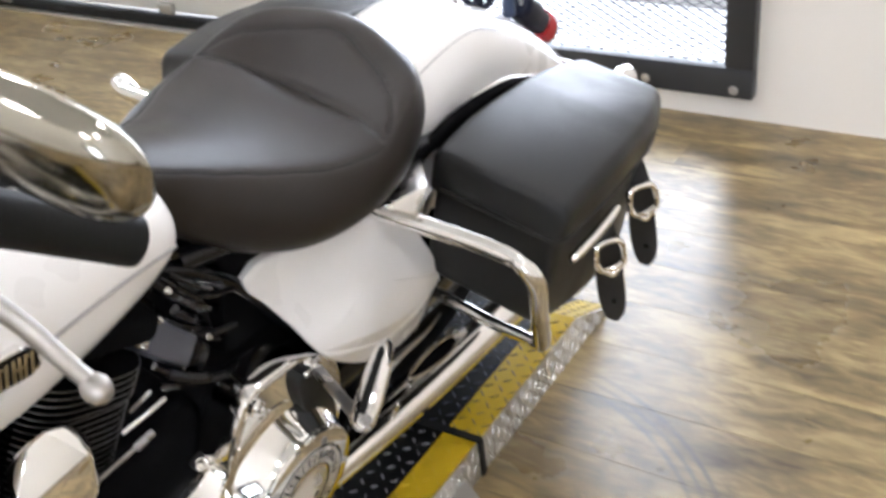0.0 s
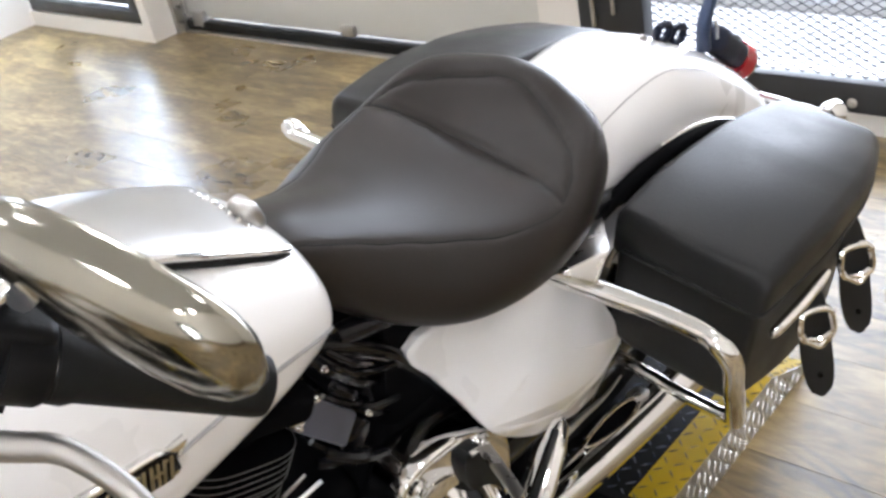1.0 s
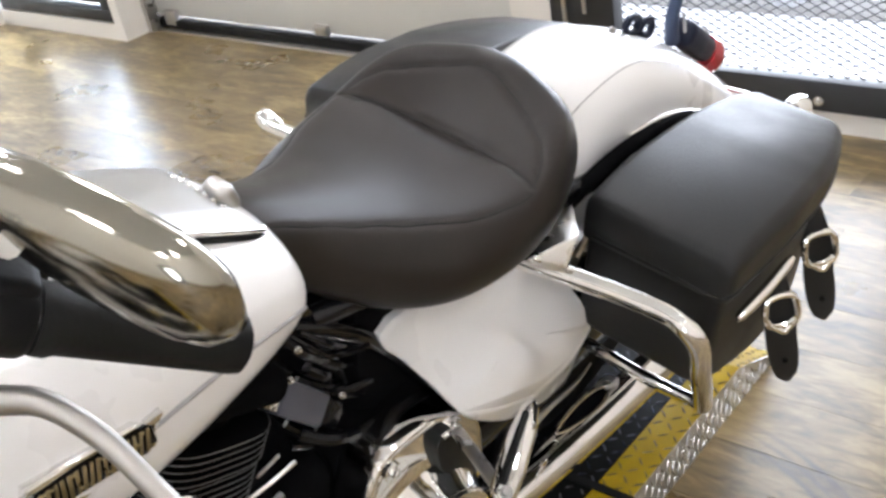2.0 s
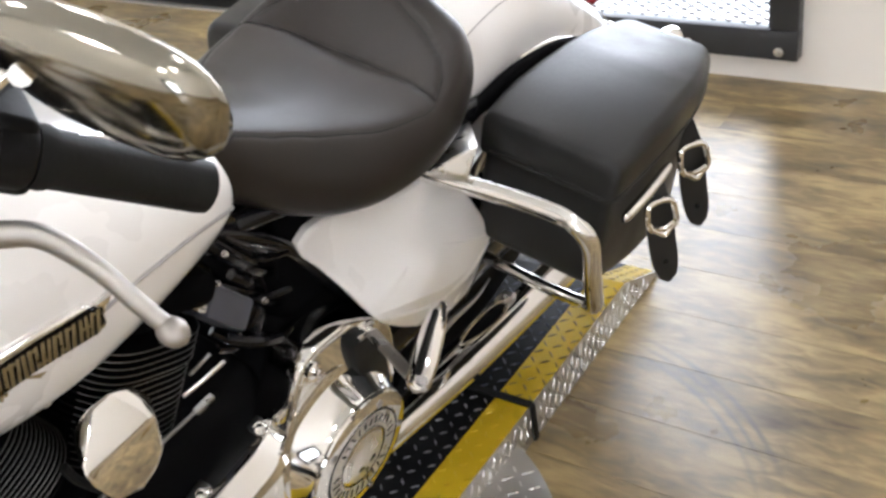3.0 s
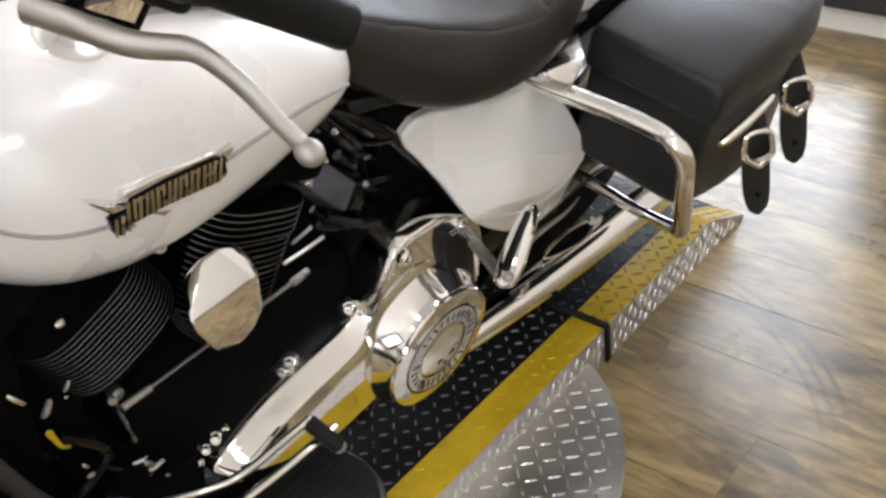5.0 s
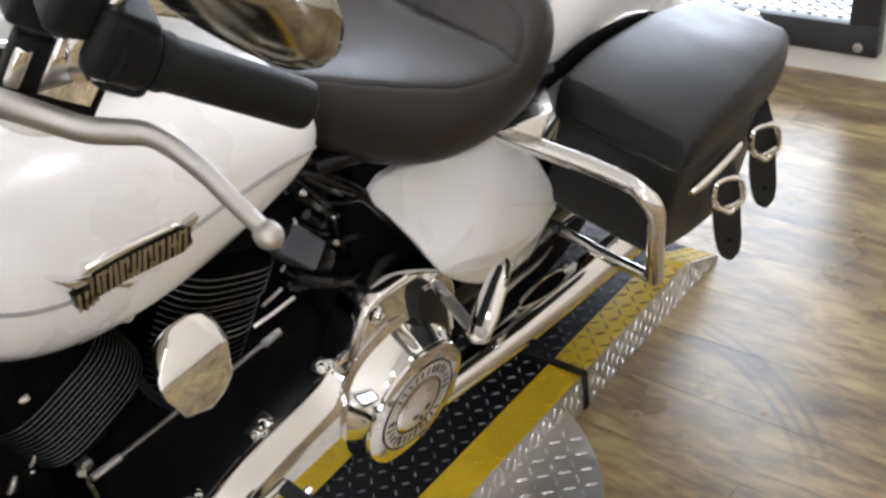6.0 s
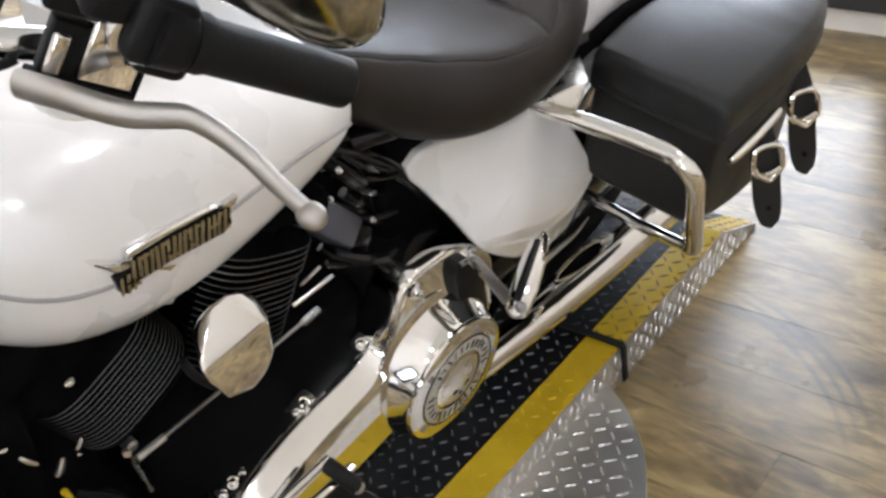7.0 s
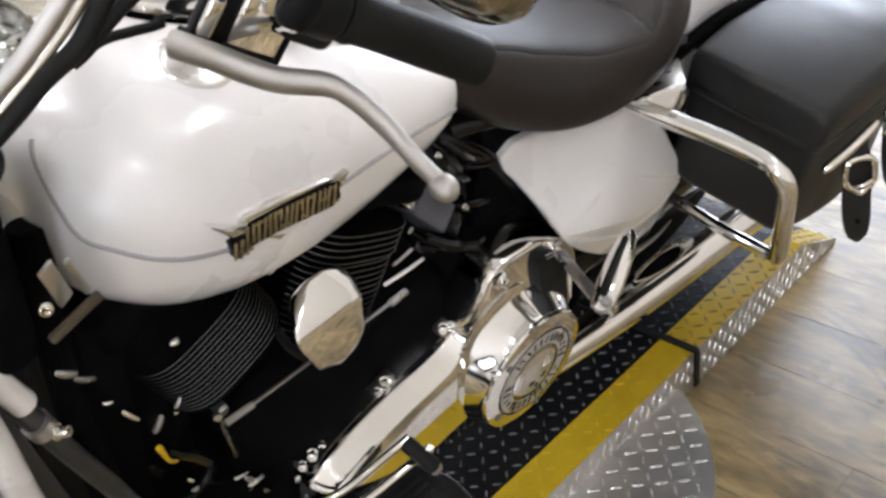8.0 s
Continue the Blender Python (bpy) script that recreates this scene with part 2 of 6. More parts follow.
# ---- mesh tools ----


def smooth(bm, angle=40):
    bm.normal_update()
    for f in bm.faces:
        f.smooth = True
    lim = radians(angle)
    for ed in bm.edges:
        if len(ed.link_faces) == 2 and ed.calc_face_angle(0) > lim:
            ed.smooth = False


def part(name, bm, material, parent=None, label="", angle=40, mats=()):
    """Links a bmesh as one mesh object under a thing or part."""
    smooth(bm, angle)
    me = bpy.data.meshes.new(name)
    bm.to_mesh(me)
    bm.free()
    me.materials.append(material)
    for extra in mats:
        me.materials.append(extra)
    ob = new(name, me)
    if parent is not None:
        ob.parent = parent
    if label:
        ob["label"] = label
    return ob


def empty(name, m=None):
    ob = new(name)
    ob.empty_display_size = 0.1
    if m is not None:
        ob.matrix_world = m
    return ob


def spline(pts, n=8, closed=False):
    """A smooth line through points of any dimension."""
    p = [np.array(q, float) for q in pts]
    out = []
    k = len(p)
    for i in range(k if closed else k - 1):
        a, b, c, d = (p[(i - 1) % k], p[i], p[(i + 1) % k], p[(i + 2) % k]) if closed else (p[max(i - 1, 0)], p[i], p[i + 1], p[min(i + 2, k - 1)])
        for j in range(n):
            t = j / n
            out.append(0.5 * (2 * b + (c - a) * t + (2 * a - 5 * b + 4 * c - d) * t * t + (3 * b - a - 3 * c + d) * t ** 3))
    if not closed:
        out.append(p[-1])
    return out


def rings(bm, loops, closed=True, cap0=True, cap1=True, mat=0):
    """Quads between loops of equal length."""
    vs = [[bm.verts.new(tuple(q)) for q in loop] for loop in loops]
    n = len(vs[0])
    for a, b in zip(vs, vs[1:]):
        for i in range(n if closed else n - 1):
            f = bm.faces.new((a[i], a[(i + 1) % n], b[(i + 1) % n], b[i]))
            f.material_index = mat
    if cap0 and closed:
        bm.faces.new(vs[0][::-1]).material_index = mat
    if cap1 and closed:
        bm.faces.new(vs[-1]).material_index = mat
    return vs


def done(bm):
    bmesh.ops.recalc_face_normals(bm, faces=bm.faces)
    return bm


def tube(pts, r, n=10, smoothness=8, bm=None, taper=None, closed=False):
    """A round bar along a smooth line."""
    bm = bm or bmesh.new()
    line = [Vector(q) for q in (spline(pts, smoothness, closed) if smoothness else pts)]
    loops, side = [], None
    for i, q in enumerate(line):
        a, b = line[max(i - 1, 0)], line[min(i + 1, len(line) - 1)]
        if closed:
            a, b = line[i - 1], line[(i + 1) % len(line)]
        d = (b - a).normalized()
        if side is None:
            side = d.orthogonal().normalized()
        side = (side - d * side.dot(d)).normalized()
        up = d.cross(side)
        rr = r * (taper(i / (len(line) - 1)) if taper else 1)
        loops.append([q + rr * (side * math.cos(k * 2 * math.pi / n) + up * math.sin(k * 2 * math.pi / n)) for k in range(n)])
    if closed:
        loops.append(loops[0])
        rings(bm, loops, True, False, False)
        bmesh.ops.remove_doubles(bm, verts=bm.verts, dist=1e-6)
    else:
        rings(bm, loops)
    return done(bm)


def block(at, size, bevel=0.004, seg=2, m=None, bm=None):
    """A bevelled box."""
    t = bmesh.new()
    bmesh.ops.create_cube(t, size=1)
    bmesh.ops.scale(t, vec=size, verts=t.verts)
    if bevel:
        bmesh.ops.bevel(t, geom=list(t.edges), offset=min(bevel, min(size) * 0.45), segments=seg, affect="EDGES", profile=0.5)
    bmesh.ops.transform(t, matrix=Matrix.Translation(at) @ (m or Matrix()), verts=t.verts)
    if bm is None:
        return t
    join(bm, t)
    return bm


def join(bm, t):
    """Adds t to bm."""
    me = bpy.data.meshes.new("joined")
    t.to_mesh(me)
    t.free()
    bm.from_mesh(me)
    bpy.data.meshes.remove(me)
    return bm


def lathe(profile, at, axis, n=32, bm=None):
    """A turned body: profile of (distance along axis, radius)."""
    bm = bm or bmesh.new()
    d = Vector(axis).normalized()
    s = d.orthogonal().normalized()
    u = d.cross(s)
    loops = [[Vector(at) + d * h + max(r, 1e-4) * (s * math.cos(k * 2 * math.pi / n) + u * math.sin(k * 2 * math.pi / n)) for k in range(n)] for h, r in profile]
    rings(bm, loops)
    return done(bm)


def slab(outline, x0, x1, bevel=0.005, seg=3, steps=()):
    """A plate: outline of (y, z), from x0 to x1, with rounded rims on the x1 side, or with its own steps of (x, inset)."""
    bm = bmesh.new()
    cy, cz = np.mean(outline, axis=0)

    def loop(x, inset):
        out = []
        k = len(outline)
        for i in range(k):
            a, b, c = (np.array(outline[j % k], float) for j in (i - 1, i, i + 1))
            d = (c - a) / (np.linalg.norm(c - a) + 1e-9)
            nrm = np.array([d[1], -d[0]])
            if nrm @ (b - np.array([cy, cz])) < 0:
                nrm = -nrm
            q = b - nrm * (inset(b) if callable(inset) else inset)
            out.append((x, q[0], q[1]))
        return out
    if not steps:
        steps = [(x0, 0.0), (x1 - bevel, 0.0)]
        for j in range(1, seg + 1):
            a = j / seg * math.pi / 2
            steps.append((x1 - bevel + bevel * math.sin(a), bevel * (1 - math.cos(a))))
    rings(bm, [loop(x, inset) for x, inset in steps])
    return done(bm)


def bolt(at, axis, r=0.007, h=0.006, bm=None):
    """A domed hexagon socket bolt with washer."""
    return lathe([(0, 0), (0, r * 1.35), (0.0015, r * 1.35), (0.0016, r), (h * 0.8, r), (h, r * 0.8), (h, r * 0.45), (h * 0.6, r * 0.4), (h * 0.6, 0)], at, axis, 12, bm)

# ---- the room ----
WALL_Y, LEFT_X, RIGHT_X, BACK_Y, TOP_Z = 1.50, -4.3, 3.2, -4.0, 3.9


def structure(name, bm, material, label, category):
    return tagged(part(name, bm, material, None, label), category=category, kind="structure")


def span(x0, x1, y0, y1, z0, z1, bm=None, bevel=0.0):
    return block(((x0 + x1) / 2, (y0 + y1) / 2, (z0 + z1) / 2), (x1 - x0, y1 - y0, z1 - z0), bevel, 1, None, bm)


floor = structure("floor", span(LEFT_X, RIGHT_X, BACK_Y, 1.75, -0.12, -0.006), FLOOR, "wood-look vinyl plank floor, worn and faintly glossy", "floor")
structure("ceiling", span(LEFT_X, RIGHT_X, BACK_Y, 1.75, TOP_Z, TOP_Z + 0.1), CEILING, "plain white painted ceiling", "ceiling")
# Gate wall: pier, wall beside the gate and lintel.
bm = span(0.15, RIGHT_X, WALL_Y, WALL_Y + 0.25, -0.1, TOP_Z)
span(-1.15, -0.97, WALL_Y, WALL_Y + 0.25, -0.1, TOP_Z, bm)
span(-0.97, 0.15, WALL_Y, WALL_Y + 0.25, 2.12, TOP_Z, bm)
span(-0.97, 0.15, WALL_Y, WALL_Y + 0.25, -0.1, 0.075, bm)
structure("wall_north", bm, WALL, "off-white painted wall round the mesh gate", "wall")
# Recess of the overhead door: jambs, lintel.
bm = span(-3.24, -1.15, WALL_Y, WALL_Y + 0.25, 2.5, TOP_Z)
span(-3.30, -3.24, 1.42, 1.75, -0.1, TOP_Z, bm)
structure("wall_recess", bm, WALL, "off-white painted jamb and lintel of the overhead door", "wall")
bm = span(-4.3, -3.30, 1.42, 1.62, 2.16, TOP_Z)
span(-4.3, -3.30, 1.42, 1.62, -0.1, 0.075, bm)
structure("wall_entrance", bm, WALL, "off-white painted wall round the glazed door", "wall")
structure("wall_west", span(LEFT_X - 0.2, LEFT_X, BACK_Y, 1.75, -0.1, TOP_Z), WALL, "off-white painted side wall", "wall")
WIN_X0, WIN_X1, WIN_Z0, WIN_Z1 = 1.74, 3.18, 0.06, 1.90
structure("wall_east", span(RIGHT_X, RIGHT_X + 0.2, BACK_Y - 0.2, 1.75, -0.1, TOP_Z), WALL, "off-white painted side wall", "wall")
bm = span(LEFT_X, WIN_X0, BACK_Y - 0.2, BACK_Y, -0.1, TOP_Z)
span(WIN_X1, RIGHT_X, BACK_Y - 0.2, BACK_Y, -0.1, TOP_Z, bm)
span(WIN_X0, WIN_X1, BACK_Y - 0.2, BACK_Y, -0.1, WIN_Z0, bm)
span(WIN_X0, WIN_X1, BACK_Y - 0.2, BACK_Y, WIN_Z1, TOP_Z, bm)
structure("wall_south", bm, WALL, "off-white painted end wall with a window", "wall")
# Out of view: added so the horn cover mirrors a brown band.
structure("baseboard", block((RIGHT_X - 0.011, -1.2, 0.11), (0.022, 5.3, 0.22), 0.006), SKIRTING, "unseen brown baseboard, added for its reflection in the chrome", "baseboard")
bm = bmesh.new()
bmesh.ops.create_grid(bm, x_segments=4, y_segments=4, size=40, matrix=Matrix.Translation((0, 41.9, -0.13)))
structure("ground", bm, GROUND, "pale concrete yard outside", "ground")
# No sun outside: yard sheet and backdrop glow to stand in for daylight.
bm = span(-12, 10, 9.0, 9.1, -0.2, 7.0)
structure("backdrop_yard", span(-12, 10, 1.80, 8.9, -0.14, -0.128), YARD, "glowing sheet standing in for the sunlit yard", "backdrop")
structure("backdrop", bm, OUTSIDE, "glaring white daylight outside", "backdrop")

# Overhead door: panels, rubber sill, bright threshold, latch, track.
odoor = tagged(empty("overhead_door", Matrix.Translation((-2.2, 1.62, 0))), "closed pale sectional overhead door with black bottom seal", "garage door", kind="structure")
SECTION_H = 0.53
for k in range(5):
    part("panel", block((0, 0.02, 0.055 + SECTION_H * (k + 0.5)), (2.12, 0.04, SECTION_H - 0.006), 0.006), DOOR_PANEL, odoor)
part("bottom_seal", block((0, -0.004, 0.026), (2.12, 0.05, 0.038), 0.006), RUBBER, odoor, "black rubber bottom seal")
part("threshold", block((0, -0.045, 0.003), (2.1, 0.018, 0.012), 0.003), SATIN, odoor, "bright metal threshold strip")
part("latch", block((0.03, -0.012, 0.075), (0.075, 0.022, 0.04), 0.004), SATIN, odoor, "small metal latch plate")
part("handle_plate", block((1.02, -0.008, 0.24), (0.05, 0.012, 0.09), 0.004), SATIN, odoor, "grey metal plate")
trk = block((-1.03, -0.05, 1.2), (0.03, 0.06, 2.4), 0.004)
part("track", trk, SATIN, odoor, "galvanised steel roller track")
for z in (0.05, 0.12, 0.45, 0.9):
    part("roller", lathe([(0, 0), (0, 0.022), (0.02, 0.022), (0.02, 0.008), (0.07, 0.008), (0.07, 0)], (-1.06, -0.06, z), (1, 0, 0), 14), DARK_STEEL, odoor)
part("hinge_bracket", block((-0.93, -0.015, 0.055), (0.08, 0.03, 0.07), 0.006), SATIN, odoor, "galvanised bottom bracket")

# Glazed entrance door beside it.
gdoor = tagged(empty("door_1", Matrix.Translation((-3.79, 1.45, 0))), "glazed entrance door with a black metal frame", "door", kind="structure")
for nm, at, size in (("bottom_rail", (0, 0, 0.11), (0.97, 0.06, 0.055)), ("top_rail", (0, 0, 2.12), (0.97, 0.06, 0.07)), ("stile", (-0.45, 0, 1.1), (0.06, 0.058, 2.0)), ("stile", (0.45, 0, 1.1), (0.06, 0.058, 2.0)),
                    ("leaf_rail", (0, 0.02, 0.17), (0.80, 0.04, 0.035)), ("leaf_stile", (0.385, 0.02, 1.1), (0.035, 0.038, 1.9)), ("leaf_stile", (-0.385, 0.02, 1.1), (0.035, 0.038, 1.9))):
    part(nm, block(at, size, 0.004), FRAME_BLACK, gdoor)
GLASS, _, gb = nodes_of("glass")
gb.inputs["Transmission Weight"].default_value, gb.inputs["Roughness"].default_value, gb.inputs["Base Color"].default_value = 1.0, 0.02, (0.95, 0.97, 0.97, 1)
pane = part("pane", block((0, 0.02, 1.12), (0.74, 0.006, 1.86), 0.0), GLASS, gdoor, "clear glass pane")
pane.visible_shadow = False

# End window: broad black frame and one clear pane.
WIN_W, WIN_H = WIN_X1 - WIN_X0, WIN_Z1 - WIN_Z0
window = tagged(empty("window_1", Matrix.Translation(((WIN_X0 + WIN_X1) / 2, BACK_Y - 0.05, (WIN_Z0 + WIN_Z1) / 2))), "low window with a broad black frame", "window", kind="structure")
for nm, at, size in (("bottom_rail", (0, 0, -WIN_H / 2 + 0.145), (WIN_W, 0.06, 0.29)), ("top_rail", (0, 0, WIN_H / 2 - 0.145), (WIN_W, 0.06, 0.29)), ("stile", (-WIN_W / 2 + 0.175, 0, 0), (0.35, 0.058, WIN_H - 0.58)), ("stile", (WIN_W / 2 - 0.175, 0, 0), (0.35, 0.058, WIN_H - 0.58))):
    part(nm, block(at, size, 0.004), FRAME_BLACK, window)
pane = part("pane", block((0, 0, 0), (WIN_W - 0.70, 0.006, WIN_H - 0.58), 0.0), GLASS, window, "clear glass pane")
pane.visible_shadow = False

# Mesh gate: frame of square tube, expanded metal, lock box, bolts.
gate = tagged(empty("mesh_gate", Matrix.Translation((-0.41, WALL_Y - 0.015, 0))), "closed black steel security gate with diamond mesh", "gate", kind="structure")
for nm, at, size in (("bottom_bar", (0, 0, 0.118), (1.12, 0.05, 0.084)), ("top_bar", (0, 0, 2.1), (1.12, 0.05, 0.08)), ("side_bar", (0.524, 0, 1.11), (0.072, 0.05, 1.90)), ("side_bar", (-0.524, 0, 1.11), (0.072, 0.05, 1.90))):
    part(nm, block(at, size, 0.004), FRAME_BLACK, gate)
part("inner_lip", block((0.484, 0.004, 1.1), (0.014, 0.03, 1.88), 0.003), FRAME_BLACK, gate)
part("lock_box", block((-0.43, -0.012, 0.42), (0.20, 0.05, 0.40), 0.006), FRAME_BLACK, gate, "black steel lock box")
part("bolt_rod", tube([(-0.49, -0.05, 0.26), (-0.49, -0.05, 0.6)], 0.007, 8, 0), SATIN, gate, "bare metal sliding bolt")
part("bolt_rod", tube([(-0.42, -0.05, 0.3), (-0.42, -0.05, 0.62)], 0.006, 8, 0), SATIN, gate, "bare metal sliding bolt")
for x, z in ((0.51, 0.1), (0.26, 0.105), (-0.1, 0.105), (0.525, 0.6), (0.525, 1.1)):
    part("bolt", bolt((x, -0.026, z), (0, -1, 0), 0.010, 0.008), SATIN, gate, "bright bolt head")
bm = bmesh.new()
CELL_W, CELL_H, STRAND = 0.0415, 0.0115, 0.0030
for j in range(int(1.95 / CELL_H)):
    for i in range(25):
        x0, z0 = -0.49 + (i + 0.5 * (j % 2)) * CELL_W, 0.150 + j * CELL_H
        for sx in (-1, 1):
            x1, z1 = x0 + sx * CELL_W / 2, z0 + CELL_H
            if abs(x0) > 0.5 or abs(x1) > 0.5:
                continue
            d = Vector((x1 - x0, 0, z1 - z0)).normalized()
            n = Vector((-d.z, 0, d.x)) * STRAND / 2
            a, b = Vector((x0, 0.012, z0)), Vector((x1, 0.012, z1))
            q = Vector((0, 0.0014, 0))
            rings(bm, [[c + n - q, c + n + q, c - n + q, c - n - q] for c in (a, b)], True, False, False)
part("mesh", done(bm), FRAME_BLACK, gate, "black expanded metal diamond mesh")

# Posts and a kerb in the glare outside the gate.
for x, w in ((-1.43, 0.03), (-0.77, 0.055), (0.30, 0.05)):
    tagged(part("post", span(x - w, x + w, 2.66, 2.76, -0.128, 2.4, None, 0.008), PALE), "pale square post in the glare outside", "post", "posts outside")
structure("kerb_outside", span(-6, 4, 2.64, 2.80, -0.128, -0.10, None, 0.006), GROUND, "low concrete kerb outside the gate", "kerb")

# High-bay ceiling lamps.
for x, y in ((-1.3, -1.2), (1.6, 0.7), (2.8, -1.8), (0.3, -3.2), (-2.6, 0.2), (-2.8, -2.8), (2.6, -3.4), (-0.9, 0.9)):
    lp = tagged(empty("ceiling_lamp", Matrix.Translation((x, y, TOP_Z))), "round white high-bay ceiling lamp, lit", "ceiling lamp", "ceiling lamps")
    part("housing", lathe([(0.0, 0), (0.0, 0.03), (-0.16, 0.03), (-0.18, 0.10), (-0.24, 0.19), (-0.25, 0.19), (-0.25, 0)], (0, 0, 0), (0, 0, 1), 28), CEILING, lp)
    part("diffuser", lathe([(-0.251, 0), (-0.251, 0.175), (-0.262, 0.17), (-0.266, 0)], (0, 0, 0), (0, 0, 1), 28), LAMP_GLOW, lp, "glowing diffuser")

# ---- display ramp and turntable ----
DECK_Z, DECK_X0, DECK_X1, STRIPE = 0.0767, -0.30, 0.147, 0.066


def lug_line(bm, c, d, up, size=0.026, wide=0.0068, high=0.0018):
    """One raised lug of tread plate: a lens with a ridge."""
    d, up = Vector(d).normalized(), Vector(up).normalized()
    s = up.cross(d)
    c = Vector(c)
    base = [c + d * size / 2, c + d * size * 0.2 + s * wide / 2, c - d * size * 0.2 + s * wide / 2, c - d * size / 2, c - d * size * 0.2 - s * wide / 2, c + d * size * 0.2 - s * wide / 2]
    top = [c + (b - c) * 0.55 + up * high for b in base]
    vb, vt = [bm.verts.new(b) for b in base], [bm.verts.new(t) for t in top]
    for i in range(6):
        bm.faces.new((vb[i], vb[(i + 1) % 6], vt[(i + 1) % 6], vt[i]))
    bm.faces.new(vt)


def tread(place, u0, u1, v0, v1, inside=None, pitch=0.0245, size=0.0165, wide=0.0046, lean=0.707, jitter=0.0005):
    """Lugs in the alternating pattern of tread plate over a patch; place(u, v) gives a point and two directions."""
    bm = bmesh.new()
    i = 0
    v = v0 + pitch * 0.4
    while v < v1 - pitch * 0.2:
        u, j = u0 + pitch * 0.4, 0
        while u < u1 - pitch * 0.2:
            if inside is None or inside(u, v):
                p, du, dv = place(u + random.uniform(-jitter, jitter), v + random.uniform(-jitter, jitter))
                sgn = 1 if (i + j) % 2 else -1
                lug_line(bm, p, du * lean + dv * math.sqrt(1 - lean * lean) * sgn, du.cross(dv), size, wide)
            u += pitch
            j += 1
        v += pitch
        i += 1
    return bm


RAMP_Y0, RAMP_Y1, FRONT_Y = 0.385, 0.535, -1.95
ramp = tagged(empty("display_ramp", Matrix.Translation((0, 0, 0))), "black and yellow tread-plate display ramp with steel sides", "ramp")
for nm, y0, y1, y2 in (("deck_rear", 0.004, RAMP_Y0, RAMP_Y1), ("deck_front", FRONT_Y, -0.004, None)):
    for x0, x1, material in ((DECK_X0 + STRIPE, DECK_X1 - STRIPE, TREAD_BLACK), (DECK_X1 - STRIPE, DECK_X1 - 0.001, TREAD_YELLOW), (DECK_X0 + 0.001, DECK_X0 + STRIPE, TREAD_YELLOW)):
        bm = span(x0, x1, y0, y1, DECK_Z - 0.004, DECK_Z)
        if y2:
            a = [(x0, y1, DECK_Z), (x1, y1, DECK_Z), (x1, y1, DECK_Z - 0.004), (x0, y1, DECK_Z - 0.004)]
            b = [(x0, y2, 0.008), (x1, y2, 0.008), (x1, y2, 0.004), (x0, y2, 0.004)]
            rings(bm, [a, b])
            done(bm)
        deck = part(nm, bm, material, ramp, "yellow painted tread plate" if material is TREAD_YELLOW else "black tread plate")
        bm = tread(lambda u, v: (Vector((u, v, DECK_Z)), Vector((1, 0, 0)), Vector((0, 1, 0))), x0, x1, max(y0, -1.5), y1, None, 0.0245, 0.022 if y2 else 0.0160, 0.0036 if y2 else 0.0030)
        # Lugs are darker on the rear deck, paler or plain in front.
        part("lug_pattern", bm, (LUG_DARK if y2 else LUG_PALE) if material is TREAD_BLACK else (LUG_OLIVE if y2 else TREAD_YELLOW), deck, "raised lugs")
        if y2:
            along = Vector((0, y2 - y1, 0.008 - DECK_Z))
            ln = along.length
            bm = tread(lambda u, v: (Vector((u, y1, DECK_Z)) + along / ln * v, Vector((1, 0, 0)), along / ln), x0, x1, 0, ln)
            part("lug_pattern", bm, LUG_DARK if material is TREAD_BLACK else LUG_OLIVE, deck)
for x, sgn in ((DECK_X1, 1), (DECK_X0, -1)):
    bm = bmesh.new()
    prof = [(FRONT_Y, 0.0), (RAMP_Y1, 0.0), (RAMP_Y1, 0.009), (RAMP_Y0, DECK_Z - 0.0006), (FRONT_Y, DECK_Z - 0.0006)]
    rings(bm, [[(x + k * sgn, y, z) for y, z in prof] for k in (-0.003, 0.0)])
    side = part("side_plate", done(bm), TREAD_STEEL, ramp, "bare steel tread-plate side")
    bm = tread(lambda u, v: (Vector((x, u, v)), Vector((0, sgn, 0)), Vector((0, 0, 1))), -1.5, RAMP_Y1, 0.0, DECK_Z, lambda u, v: v < DECK_Z * min(1, (RAMP_Y1 - u) / (RAMP_Y1 - RAMP_Y0)) - 0.010, 0.0175, 0.0235, 0.0024, 0.42)
    part("lug_pattern", bm, LUG_STEEL, side, "bright worn lugs")
# Black strap over the joint of the two decks.
strap = bmesh.new()
rings(strap, [[(x, -0.007, z), (x, 0.007, z), (x, 0.007, z - 0.004), (x, -0.007, z - 0.004)] for x, z in ((DECK_X0 + 0.02, DECK_Z + 0.005), (DECK_X1 + 0.0035, DECK_Z + 0.005))])
block((DECK_X1 + 0.004, 0, DECK_Z / 2 + 0.002), (0.006, 0.014, DECK_Z), 0.0015, 1, None, strap)
part("joint_strap", done(strap), RUBBER, ramp, "black rubber strip over the deck joint")

turntable = tagged(empty("turntable", Matrix.Translation((-0.04, -0.415, 0))), "round steel tread-plate turntable under the ramp", "turntable")
DISC_R, DISC_Z = 0.407, 0.034
disc = part("disc", lathe([(0, 0), (0, DISC_R - 0.01), (0.012, DISC_R - 0.01), (0.012, DISC_R), (DISC_Z, DISC_R), (DISC_Z, 0)], (0, 0, 0), (0, 0, 1), 96), TREAD_STEEL, turntable, "bare steel disc")
bm = tread(lambda u, v: (Vector((u, v, DISC_Z)), Vector((1, 0, 0)), Vector((0, 1, 0))), -0.4, 0.4, -0.4, 0.4, lambda u, v: u * u + v * v < (DISC_R - 0.014) ** 2, 0.0250, 0.0235, 0.0036)
part("lug_pattern", bm, LUG_STEEL, disc, "bright worn lugs")

